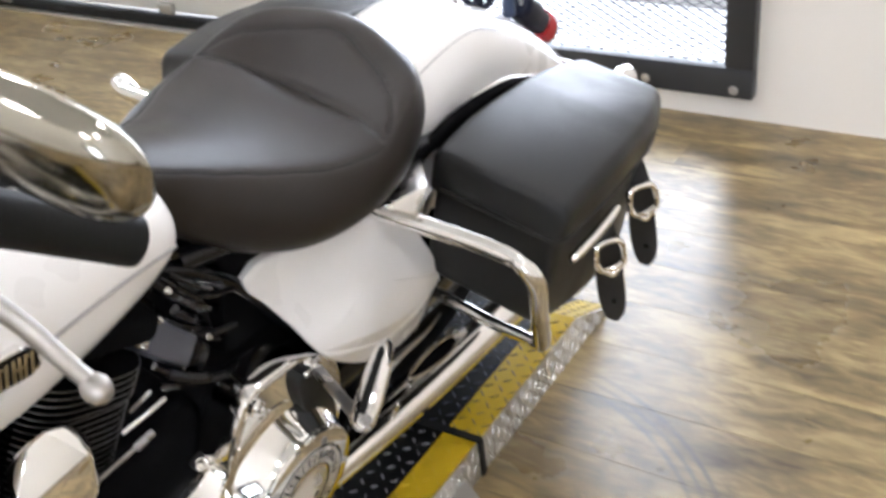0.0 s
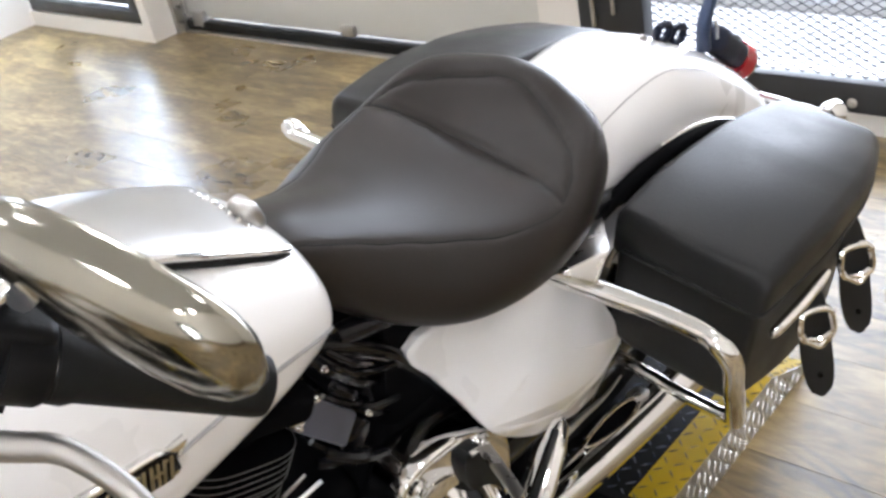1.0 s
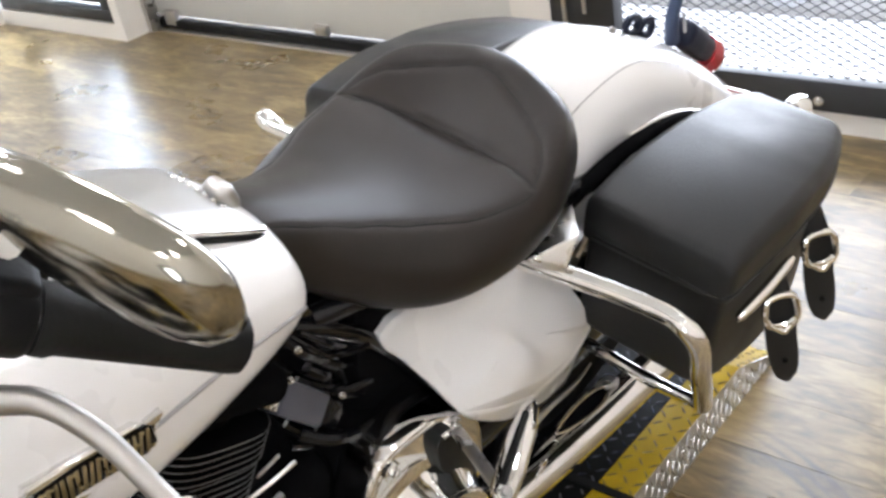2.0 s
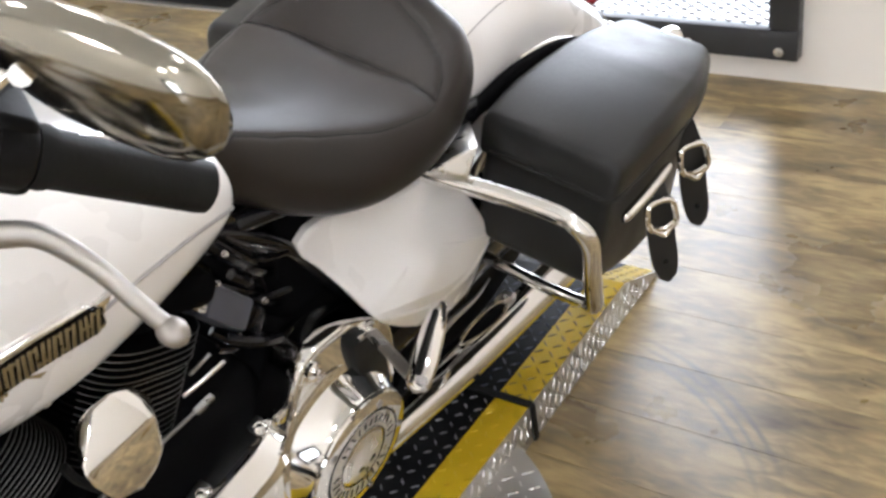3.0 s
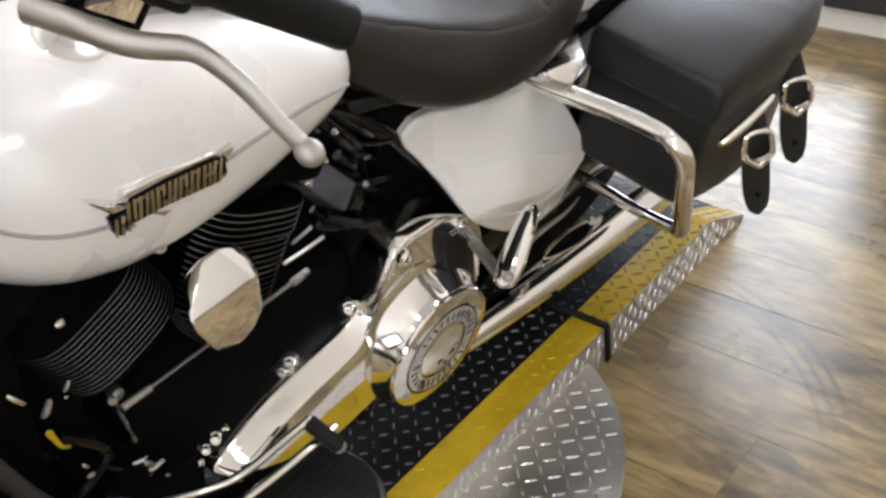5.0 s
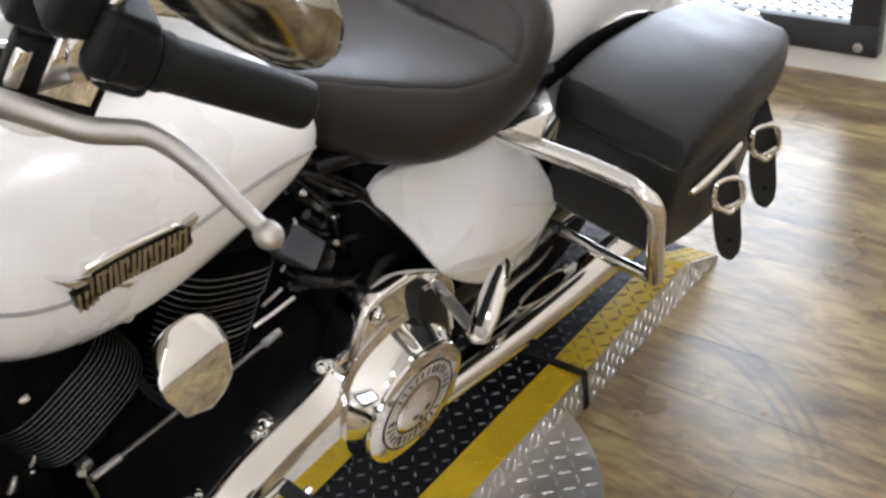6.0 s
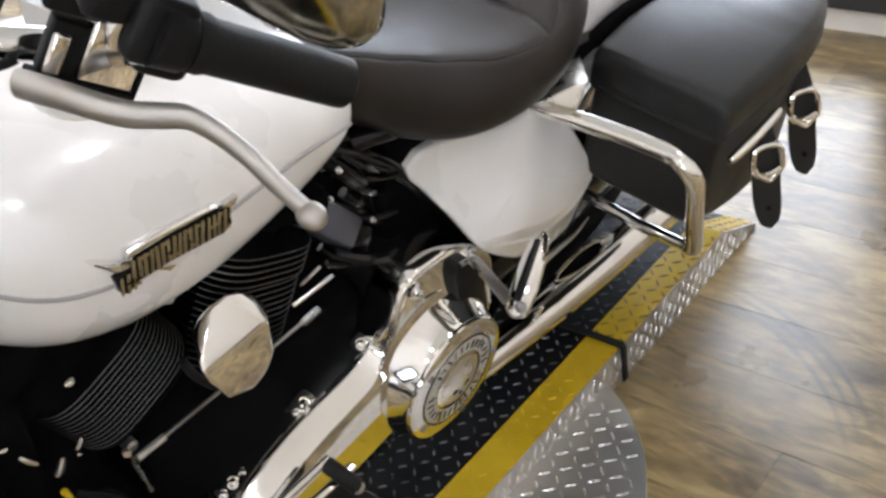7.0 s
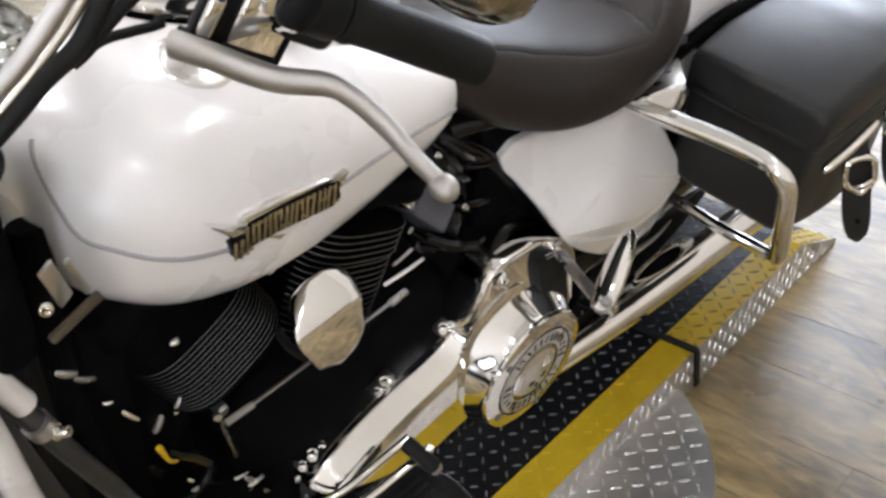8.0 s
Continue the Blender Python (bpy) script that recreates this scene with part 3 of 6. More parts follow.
# ---- the motorcycle (own frame: x to its left, y to its rear, z up, origin under the tyres) ----
bike = empty("motorcycle", Matrix.Translation((-0.125, 0.0, DECK_Z)) @ pose(0, 0, 0, 0, 14.03, -1.96))
tagged(bike, "white touring motorcycle, black saddlebags and chrome trim, on a side stand", "motorcycle")


def sym(ring_left):
    """A closed ring from its left half, top first."""
    return ring_left + [(-x, y, z) for x, y, z in ring_left[:0:-1]]


# Fuel tank: y, half width, top, widest height, bottom.
TANK = [(-0.946, 0.045, 0.835, 0.795, 0.755), (-0.938, 0.090, 0.865, 0.795, 0.722), (-0.915, 0.126, 0.884, 0.795, 0.694), (-0.87, 0.154, 0.898, 0.79, 0.664), (-0.81, 0.167, 0.901, 0.78, 0.646),
        (-0.73, 0.168, 0.892, 0.772, 0.643), (-0.65, 0.160, 0.872, 0.768, 0.654), (-0.58, 0.150, 0.847, 0.765, 0.674), (-0.53, 0.138, 0.825, 0.76, 0.695), (-0.50, 0.122, 0.812, 0.757, 0.710), (-0.485, 0.095, 0.80, 0.755, 0.727)]


def tank_at(y):
    ys = [s[0] for s in TANK_FINE]
    return [float(np.interp(y, ys, [s[k] for s in TANK_FINE])) for k in range(5)]


TANK_FINE = [tuple(s) for s in spline(TANK, 6)]


def tank_point(y, a, lift=0.0):
    """A point of the tank's skin: a is the angle from the top, in degrees."""
    _, w, zt, zm, zb = tank_at(y)
    s, c = math.sin(radians(a)), math.cos(radians(a))
    e = 0.86
    x = (w + lift) * abs(s) ** e * (1 if s >= 0 else -1)
    z = zm + ((zt - zm) if c > 0 else (zm - zb)) * abs(c) ** e * (1 if c > 0 else -1) + lift * c
    return Vector((x, y, z))


bm = bmesh.new()
rings(bm, [[tank_point(s[0], a) for a in np.linspace(0, 360, 49)[:-1]] for s in TANK_FINE])
tank = part("fuel_tank", done(bm), WHITE, bike, "gloss white teardrop fuel tank", 60)

# Seat: y, shoulder half width and height, skirt half width and height, middle.
SEAT = [(-0.52, 0.041, 0.786, 0.045, 0.743, 0.792), (-0.47, 0.049, 0.781, 0.056, 0.728, 0.791), (-0.42, 0.061, 0.757, 0.083, 0.676, 0.77), (-0.37, 0.081, 0.739, 0.122, 0.646, 0.751),
        (-0.32, 0.108, 0.726, 0.155, 0.636, 0.734), (-0.27, 0.138, 0.721, 0.168, 0.635, 0.723), (-0.215, 0.155, 0.718, 0.173, 0.636, 0.720), (-0.180, 0.158, 0.725, 0.171, 0.64, 0.722),
        (-0.157, 0.155, 0.736, 0.169, 0.644, 0.711), (-0.138, 0.149, 0.748, 0.166, 0.648, 0.724), (-0.105, 0.138, 0.764, 0.154, 0.653, 0.746), (-0.075, 0.119, 0.767, 0.14, 0.659, 0.785), (-0.05, 0.096, 0.757, 0.119, 0.672, 0.789), (-0.03, 0.064, 0.734, 0.083, 0.683, 0.762)]


def seat_half(s):
    y, ws, zs, wl, zl, zc = s
    return [(0, zc), (0.35 * ws, zc + (zs - zc) * 0.10), (0.70 * ws, zc + (zs - zc) * 0.55), (ws, zs), (ws + (wl - ws) * 0.62, zs - 0.26 * (zs - zl)), (1.01 * wl, zs - 0.56 * (zs - zl)), (0.95 * wl, zl + 0.08 * (zs - zl) - 0.010), (0.80 * wl, zl - 0.024)]


def seat_point(y, u, lift=0.0):
    """A point of the seat's skin: u runs from 0 in the middle to 7 at the lower edge."""
    ys = [s[0] for s in SEAT_FINE]
    s = [float(np.interp(y, ys, [q[k] for q in SEAT_FINE])) for k in range(6)]
    line = spline(seat_half(s), 10)
    k = min(abs(u) * 10, len(line) - 1.001)
    q = line[int(k)] * (1 - k % 1) + line[int(k) + 1] * (k % 1)
    return Vector((q[0] * (1 if u >= 0 else -1), y, q[1] + lift))


# The skin is relaxed into a soft pillow, then drawn in along its seams.
SEAT_FINE = [tuple(s) for s in spline(SEAT, 13)]
skin = np.array([sym([(q[0], s[0], q[1]) for q in spline(seat_half(s), 14)]) for s in SEAT_FINE])
for _ in range(150):
    soft = skin.copy()
    soft[1:-1] = 0.25 * (skin[:-2] + skin[2:]) + 0.25 * (np.roll(skin, 1, 1)[1:-1] + np.roll(skin, -1, 1)[1:-1])
    soft[0], soft[-1] = skin[0], skin[-1]
    skin = 0.4 * skin + 0.6 * soft


def skin_normals(v):
    along = np.gradient(v, axis=0)
    across = np.roll(v, -1, 1) - np.roll(v, 1, 1)
    n = np.cross(across, along)
    return n / (np.linalg.norm(n, axis=2, keepdims=True) + 1e-12)


out = skin_normals(skin)
if out[len(skin) // 2, 0, 2] < 0:
    out = -out
skin += 0.0035 * out
flat, flat_n = skin.reshape(-1, 3), out.reshape(-1, 3)


def on_skin(line, lift=0.0):
    """Points of a line moved onto the relaxed skin."""
    res = []
    for q in line:
        k = int(np.argmin(((flat - np.array(q)) ** 2).sum(1)))
        res.append(Vector(flat[k] + flat_n[k] * lift))
    return res


cross_seam = [seat_point(-0.180 + 0.030 * math.cos(u / 2.8 * math.pi / 2), u) for u in np.linspace(-2.8, 2.8, 41)]
border = [seat_point(y, 2.95) for y in np.linspace(-0.505, -0.18, 40)]
bucket = [seat_point(-0.180 + 0.098 * math.sin(a), 2.80 * math.cos(a)) for a in np.linspace(0, math.pi, 61)]
far_border = [Vector((-q.x, q.y, q.z)) for q in border]
groove = np.zeros(len(flat))
for line, deep, wide in ((cross_seam, 0.0038, 0.0070), (border, 0.0011, 0.0040), (bucket, 0.0022, 0.0055), (far_border, 0.0011, 0.0040)):
    pts = np.array([tuple(q) for q in spline([tuple(q) for q in on_skin(line)], 3)])
    near_d = np.full(len(flat), 1.0)
    for q in pts:
        near_d = np.minimum(near_d, np.sqrt(((flat - q) ** 2).sum(1)))
    groove = np.maximum(groove, deep * np.exp(-(near_d / wide) ** 2))
flat -= flat_n * groove[:, None]
bm = bmesh.new()
rings(bm, skin.tolist())
seat = part("seat", done(bm), LEATHER, bike, "black leather solo seat with a raised bucket back", 75)
for line in (cross_seam, border, bucket, far_border):
    part("seam", tube(on_skin(line[::2], 0.0002), 0.0008, 6, 3), RUBBER, seat, "sewn seam")

# Left side cover: two faces that meet in a pressed fold, and a rim.
COVER_UP = [(0.160, -0.306, 0.459), (0.131, -0.325, 0.502), (0.100, -0.342, 0.536), (0.090, -0.363, 0.563), (0.088, -0.370, 0.586), (0.090, -0.349, 0.600), (0.092, -0.319, 0.600), (0.099, -0.270, 0.588), (0.110, -0.214, 0.575), (0.120, -0.179, 0.577), (0.127, -0.151, 0.584), (0.127, -0.146, 0.582), (0.136, -0.100, 0.545), (0.149, -0.073, 0.512), (0.168, -0.050, 0.463), (0.168, -0.022, 0.418)]
COVER_FOLD = [(0.168, -0.022, 0.418), (0.173, -0.093, 0.410), (0.176, -0.165, 0.426), (0.175, -0.236, 0.450), (0.160, -0.306, 0.459)]
COVER_LOW = [(0.160, -0.306, 0.459), (0.163, -0.291, 0.436), (0.163, -0.251, 0.399), (0.162, -0.210, 0.367), (0.161, -0.185, 0.353), (0.160, -0.114, 0.326), (0.159, -0.070, 0.326), (0.159, -0.059, 0.334), (0.163, -0.042, 0.380), (0.168, -0.022, 0.418)]


def evenly(line, n):
    """Points at even steps along a polyline."""
    v = [Vector(q) for q in line]
    d = [0.0]
    for a, c in zip(v, v[1:]):
        d.append(d[-1] + (c - a).length)
    return [Vector([float(np.interp(t, d, [w[k] for w in v])) for k in range(3)]) for t in np.linspace(0, d[-1], n)]


def plate_through(points, stiff=1e-5):
    """A smooth sheet x(y, z) through points, as a thin bent plate would lie."""
    p = np.array([(v.y, v.z) for v in points])
    r = np.linalg.norm(p[:, None] - p[None], axis=2)
    k = r ** 2 * np.log(r + 1e-9) + stiff * np.eye(len(p))
    q = np.hstack([np.ones((len(p), 1)), p])
    m = np.block([[k, q], [q.T, np.zeros((3, 3))]])
    c = np.linalg.solve(m, np.concatenate([[v.x for v in points], np.zeros(3)]))

    def height(y, z):
        d = np.hypot(p[:, 0] - y, p[:, 1] - z)
        return float((c[:-3] * d ** 2 * np.log(d + 1e-9)).sum() + c[-3] + c[-2] * y + c[-1] * z)
    return height


def cover_face(bm, rim, fold, bulge):
    """One face of the cover: rounded over at its rim, crisp at its fold."""
    edge = rim[:-1] + fold[:-1]
    soft = [0 < k < len(rim) - 1 for k in range(len(edge))]
    sheet = plate_through(edge[::2])
    mid = sum(edge, Vector()) / len(edge)
    loops = []
    for k in (1.0, 0.985, 0.965, 0.94, 0.90, 0.85, 0.79, 0.72, 0.64, 0.55, 0.46, 0.37, 0.28, 0.19, 0.1):
        ring = []
        for v, s in zip(edge, soft):
            w = mid.lerp(v, k)
            own = sheet(v.y, v.z) - v.x
            x = sheet(w.y, w.z) - own * max(0.0, (k - 0.9) / 0.1) + bulge * (1 - k * k)
            ring.append((x + (0.0 if k == 1.0 or not s else 0.0030 * min(1.0, (1 - k) / 0.035)), w.y, w.z))
        loops.append(ring)
    rings(bm, loops, True, False, True)


up, low, fold = evenly(COVER_UP, 60), evenly(COVER_LOW, 40), evenly(COVER_FOLD, 24)
fold = [v + Vector((0.010 * math.sin(math.pi * k / 23), 0, 0)) for k, v in enumerate(fold)]
bm = bmesh.new()
cover_face(bm, up, fold, 0.007)
cover_face(bm, low, fold[::-1], 0.002)
rim = up[:-1] + low[::-1][:-1]
rings(bm, [rim, [v - Vector((0.010, 0, 0)) for v in rim]], True, False, False)
part("side_cover", done(bm), WHITE, bike, "gloss white side cover with a pressed fold", 50)

# Rear fender: a wide rounded strip along its profile.
FENDER = [(-0.12, 0.655), (-0.03, 0.705), (0.04, 0.730), (0.13, 0.738), (0.215, 0.713), (0.36, 0.641), (0.49, 0.548), (0.59, 0.445), (0.625, 0.36)]
prof = spline(FENDER, 6)
bm = bmesh.new()
loops = []
for i, q in enumerate(prof):
    a, b = prof[max(i - 1, 0)], prof[min(i + 1, len(prof) - 1)]
    d = (b - a) / np.linalg.norm(b - a)
    n = np.array([-d[1], d[0]])
    half = [(0, 0), (0.035, -0.003), (0.066, -0.012), (0.092, -0.033), (0.105, -0.065), (0.110, -0.12), (0.111, -0.19)]
    ring = [(x, q[0] + n[0] * h, q[1] + n[1] * h) for x, h in spline(half, 3)]
    inner = [(x * 0.97, y - n[0] * 0.004, z - n[1] * 0.004) for x, y, z in ring]
    left = ring
    full = [(-x, y, z) for x, y, z in ring[:0:-1]] + ring
    back = [(-x, y, z) for x, y, z in inner[:0:-1]] + inner
    loops.append(full + back[::-1])
rings(bm, loops)
fender = part("rear_fender", done(bm), WHITE, bike, "gloss white deep rear fender", 50)

# Saddlebags: y, inner x, outer x, bottom, lid line, top.
BAG = [(-0.056, 0.160, 0.345, 0.445, 0.594, 0.640), (-0.051, 0.155, 0.354, 0.435, 0.597, 0.651), (-0.035, 0.152, 0.358, 0.425, 0.600, 0.658), (0.03, 0.150, 0.361, 0.408, 0.603, 0.667), (0.10, 0.150, 0.361, 0.395, 0.604, 0.668), (0.18, 0.150, 0.354, 0.383, 0.600, 0.661), (0.26, 0.151, 0.339, 0.375, 0.593, 0.647), (0.34, 0.153, 0.313, 0.380, 0.583, 0.626), (0.375, 0.157, 0.297, 0.395, 0.58, 0.612), (0.388, 0.168, 0.280, 0.42, 0.575, 0.598)]
BAG_FINE = [tuple(s) for s in spline(BAG, 5)]


def rounded(x0, x1, z0, z1, y, r0, r1, crown=0.0, n=5):
    """A rounded rectangle in x and z; r0 at the bottom, r1 at the top."""
    out = []
    for cx, cz, r, a0 in ((x1 - r1, z1 - r1, r1, 0), (x0 + r1, z1 - r1, r1, 90), (x0 + r0, z0 + r0, r0, 180), (x1 - r0, z0 + r0, r0, 270)):
        for k in range(n + 1):
            a = radians(a0 + 90 * k / n)
            x, z = cx + r * math.cos(a), cz + r * math.sin(a)
            if crown and z > (z0 + z1) / 2:
                z += crown * (1 - ((x - (x0 + x1) / 2) / ((x1 - x0) / 2)) ** 2)
            out.append((x, y, z))
    return out


def saddlebag(side):
    flip = Matrix.Diagonal((side, 1, 1, 1))
    if side < 0:
        # The far lid falls away to its outer edge.
        flip = Matrix(((-1, 0, 0, 0), (0, 1, 0, 0), (-0.25, 0, 1, 0.0375), (0, 0, 0, 1)))

    def own(bm):
        bmesh.ops.transform(bm, matrix=flip, verts=bm.verts)
        return done(bm)
    bm = bmesh.new()
    rings(bm, [rounded(s[1] + 0.004, s[2] - 0.004, s[3], s[4] + 0.004, s[0], 0.03, 0.012) for s in BAG_FINE])
    body = part("saddlebag", own(bm), BAG_LEATHER, bike, "black leather saddlebag", 50)
    bm = bmesh.new()
    rings(bm, [rounded(s[1] - 0.002, s[2] + 0.005, s[4] - 0.006, s[5] - 0.007, s[0] + (0.006 if k > len(BAG_FINE) / 2 else -0.007), 0.003, min(0.017, (s[5] - s[4]) * 0.5), 0.008) for k, s in enumerate(BAG_FINE)])
    part("lid", own(bm), BAG_LEATHER, body, "black leather lid with rounded edge", 50)
    hem = [(s[2] + 0.005, s[0] - (0.007 if k < len(BAG_FINE) / 2 else -0.006), s[4] + 0.0015) for k, s in enumerate(BAG_FINE)][4:-6:3]
    front = [(x, -0.0635, 0.5945) for x in np.linspace(0.172, 0.335, 7)]
    part("hem", own(tube(front + [(0.352, -0.0600, 0.5960)] + hem, 0.0024, 8, 2)), BAG_LEATHER, body, "stitched hem of the lid")
    # Chrome trim bar on the outer face.
    bm = tube([(0.366, -0.028, 0.548), (0.369, 0.04, 0.555), (0.368, 0.108, 0.563)], 0.008, 10, 6, taper=lambda t: 0.55 + 0.45 * math.sin(math.pi * min(1, max(0, t))) ** 0.4)
    part("trim_bar", own(bm), CHROME, body, "chrome trim bar")
    for y, z, x in ((0.105, 0.475, 0.372), (0.214, 0.512, 0.366)):
        # The loose end hangs plumb and twisted a little to the front.
        down = Vector((0.30, 0.075, -0.95)).normalized() if side > 0 else Vector((-0.24, 0, -0.97)).normalized()
        across = Vector((0.56, 0.83, 0.13)).normalized()
        out = across.cross(down).normalized()
        c = Vector((x + 0.002, y - 0.003, z + 0.003))
        bm = bmesh.new()
        loops = []
        line = spline([c - down * 0.085 - Vector((0.022, 0, 0)), c - down * 0.045 - Vector((0.008, 0, 0)), c, c + down * 0.05 + out * 0.003, c + down * 0.122], 5)
        for i, q in enumerate(line):
            q = Vector(q)
            k = i - (len(line) - 5)
            w = 0.0225 * (1 if k <= 0 else math.sqrt(max(0.02, 1 - (k / 4.02) ** 2)))
            loops.append([q - across * w, q + across * w, q + across * w + out * 0.0035, q - across * w + out * 0.0035])
        rings(bm, loops)
        st = part("strap", own(done(bm)), BAG_LEATHER, body, "black leather strap hanging loose")
        k_ = c - down * 0.002 - out * 0.006
        ring = [k_ + across * dy * 0.9 - down * dz * 0.9 for dy, dz in ((-0.0245, 0.012), (-0.019, 0.026), (0.0, 0.030), (0.019, 0.026), (0.0245, 0.012), (0.024, -0.015), (0.012, -0.027), (0.0, -0.036), (-0.012, -0.027), (-0.024, -0.015))]
        bm = tube(ring, 0.0050, 8, 3, closed=True)
        tube([k_ - across * 0.022 + down * 0.014, k_ + down * 0.022 - out * 0.001, k_ + across * 0.022 + down * 0.014], 0.0040, 6, 3, bm)
        part("buckle", own(bm), CHROME, st, "chrome buckle")
        bm = bolt(c + down * 0.085 + out * 0.004, -out, 0.0040, 0.006)
        part("snap", own(bm), BLACK_GLOSS, st, "small dark snap")
    return body


saddlebag(1)
saddlebag(-1)

# Saddlebag guards.
for side in (1, -1):
    pts = [(0.10, -0.160, 0.592), (0.14, -0.154, 0.591), (0.24, -0.130, 0.590), (0.31, -0.118, 0.588), (0.340, -0.117, 0.580), (0.357, -0.108, 0.555), (0.357, -0.085, 0.500), (0.350, -0.040, 0.420), (0.343, -0.005, 0.362), (0.330, 0.010, 0.343), (0.305, 0.010, 0.339), (0.24, 0.006, 0.339), (0.14, 0.008, 0.340), (0.08, 0.008, 0.340)]
    if side < 0:
        # The far guard stands out a little more at its upper bend.
        pts = [(x + (0.038 if 0.33 < x and z > 0.53 else 0), y, z - (0.004 if 0.35 < x and z > 0.53 else 0.034 if z > 0.57 and x > 0.2 else 0)) for x, y, z in pts]
    part("saddlebag_guard", tube([(x * side, y, z) for x, y, z in pts], 0.0135, 14, 6, taper=lambda t: 1.0 if t < 0.66 else max(0.72, 1.0 - (t - 0.66) * 4)), CHROME, bike, "bent chrome saddlebag guard tube")
# Chrome fender strut covers: folded plates between seat and saddlebag.
for side in (1, -1):
    bm = bmesh.new()
    for x, y, z in ((0.166, -0.194, 0.636), (0.199, -0.160, 0.617), (0.186, -0.121, 0.640), (0.130, -0.053, 0.622)):
        bm.verts.new((x * side, y, z))
        bm.verts.new(((x - 0.022) * side, y + 0.006, z - 0.022))
    bmesh.ops.convex_hull(bm, input=bm.verts)
    bmesh.ops.bevel(bm, geom=list(bm.edges), offset=0.0025, segments=3, affect="EDGES", profile=0.5)
    part("strut_cover", done(bm), BRUSHED, bike, "chrome fender strut cover", 30)

# Left muffler with its slotted shield.
bm = tube([(0.156, -0.40, 0.193), (0.161, -0.25, 0.180), (0.164, -0.1, 0.166), (0.166, 0.1, 0.150), (0.166, 0.40, 0.133), (0.166, 0.62, 0.128)], 0.032, 24, 6, taper=lambda t: 0.74 + 0.26 * min(1, t * 2.2))
muffler = part("muffler", bm, CHROME, bike, "long chrome muffler")
sa_, sn_ = Vector((0.02, 0.99, -0.075)).normalized(), Vector((0.42, -0.30, 0.86)).normalized()
sw_ = sn_.cross(sa_).normalized()
SLOT_AT = Vector((0.153, 0.014, 0.1935))
ring = [SLOT_AT + sa_ * 0.070 * math.cos(a) + sw_ * (0.0125 + 0.004 * math.cos(a)) * math.sin(a) for a in np.linspace(0, 2 * math.pi, 25)[:-1]]
# Black plug fills the slot: its inner darkness is put into the colour.
bm = bmesh.new()
rings(bm, [[q - sn_ * 0.014 for q in ring], [q - sn_ * 0.0006 for q in ring]])
part("slot", done(bm), ENGINE_BLACK, muffler, "black plug that stands for the shield's dark slot")
part("slot_rim", tube(ring, 0.0030, 8, 2, closed=True), CHROME, muffler, "raised chrome rim")
part("shield_clamp", block((0.146, 0.096, 0.184), (0.026, 0.034, 0.012), 0.004, 2, pose(0, 0, 0, -5, -20, 0)), SATIN_PALE, muffler, "bright clamp on the shield")
part("clamp_nut", bolt((0.150, 0.088, 0.191), (0.2, -0.2, 1), 0.0050, 0.008), CHROME, muffler, "small chrome nut")
part("bracket_edge", tube([(0.138, -0.098, 0.252), (0.140, -0.060, 0.256), (0.140, 0.002, 0.252), (0.138, 0.046, 0.262)], 0.0075, 10, 6, taper=lambda t: 1.0 - 0.85 * t), SATIN_PALE, bike, "bright curved bracket edge")
part("muffler", tube([(-0.150, -0.40, 0.205), (-0.158, -0.1, 0.175), (-0.16, 0.40, 0.14), (-0.16, 0.62, 0.135)], 0.041, 20, 6, taper=lambda t: 0.74 + 0.26 * min(1, t * 2.2)), CHROME, bike, "long chrome muffler")

# Passenger peg, folded up, on its cranked arm.
ARM_A, ARM_B = Vector((0.168, -0.322, 0.448)), Vector((0.272, -0.366, 0.460))
ad = (ARM_B - ARM_A).normalized()
am = ad.to_track_quat("X", "Z").to_matrix().to_4x4()
bm = block((ARM_A + ARM_B) / 2, ((ARM_B - ARM_A).length, 0.016, 0.012), 0.005, 3, am)
lathe([(-0.012, 0), (-0.012, 0.0125), (0.010, 0.0125), (0.012, 0.010), (0.012, 0)], ARM_B, (0.4, -0.6, 0.7), 18, bm)
arm = part("peg_arm", bm, DARK_STEEL, bike, "dull steel passenger peg bracket")
part("arm_bolt", bolt(ARM_B + Vector((0.4, -0.6, 0.7)).normalized() * 0.012, (0.4, -0.6, 0.7), 0.0060, 0.005), CHROME, arm, "chrome bracket bolt")
bm = bmesh.new()
pd = Vector((-0.052, 0.128, 0.030)).normalized()
p0 = Vector((0.284, -0.388, 0.460))
sidev = Vector((1, 0, 0)) - pd * pd.x
sidev.normalize()
outv = pd.cross(sidev)
loops = []
for h, w, d2 in ((0.014, 0.013, 0.010), (0.020, 0.016, 0.012), (0.05, 0.018, 0.014), (0.10, 0.016, 0.013), (0.136, 0.011, 0.009), (0.144, 0.005, 0.004)):
    loops.append([p0 + pd * h + sidev * w * math.cos(a) + outv * d2 * math.sin(a) for a in np.linspace(0, 2 * math.pi, 17)[:-1]])
rings(bm, loops)
peg = part("passenger_peg", done(bm), CHROME, arm, "folded chrome passenger peg")
bm = bmesh.new()
rings(bm, [[p0 + pd * h + sidev * (0.004 * k - 0.004) + outv * (-0.0165 - 0.0015 * (k % 2)) for k in (0, 1, 2)] + [p0 + pd * h + sidev * 0.004 + outv * -0.010, p0 + pd * h - sidev * 0.004 + outv * -0.010] for h in (0.025, 0.07, 0.12)])
part("tread_strip", done(bm), RUBBER, peg, "black rubber strip")
part("pivot_bolt", bolt((0.282, -0.372, 0.474), (0.3, -0.4, 0.8), 0.006, 0.008), DARK_STEEL, arm, "dark pivot bolt")

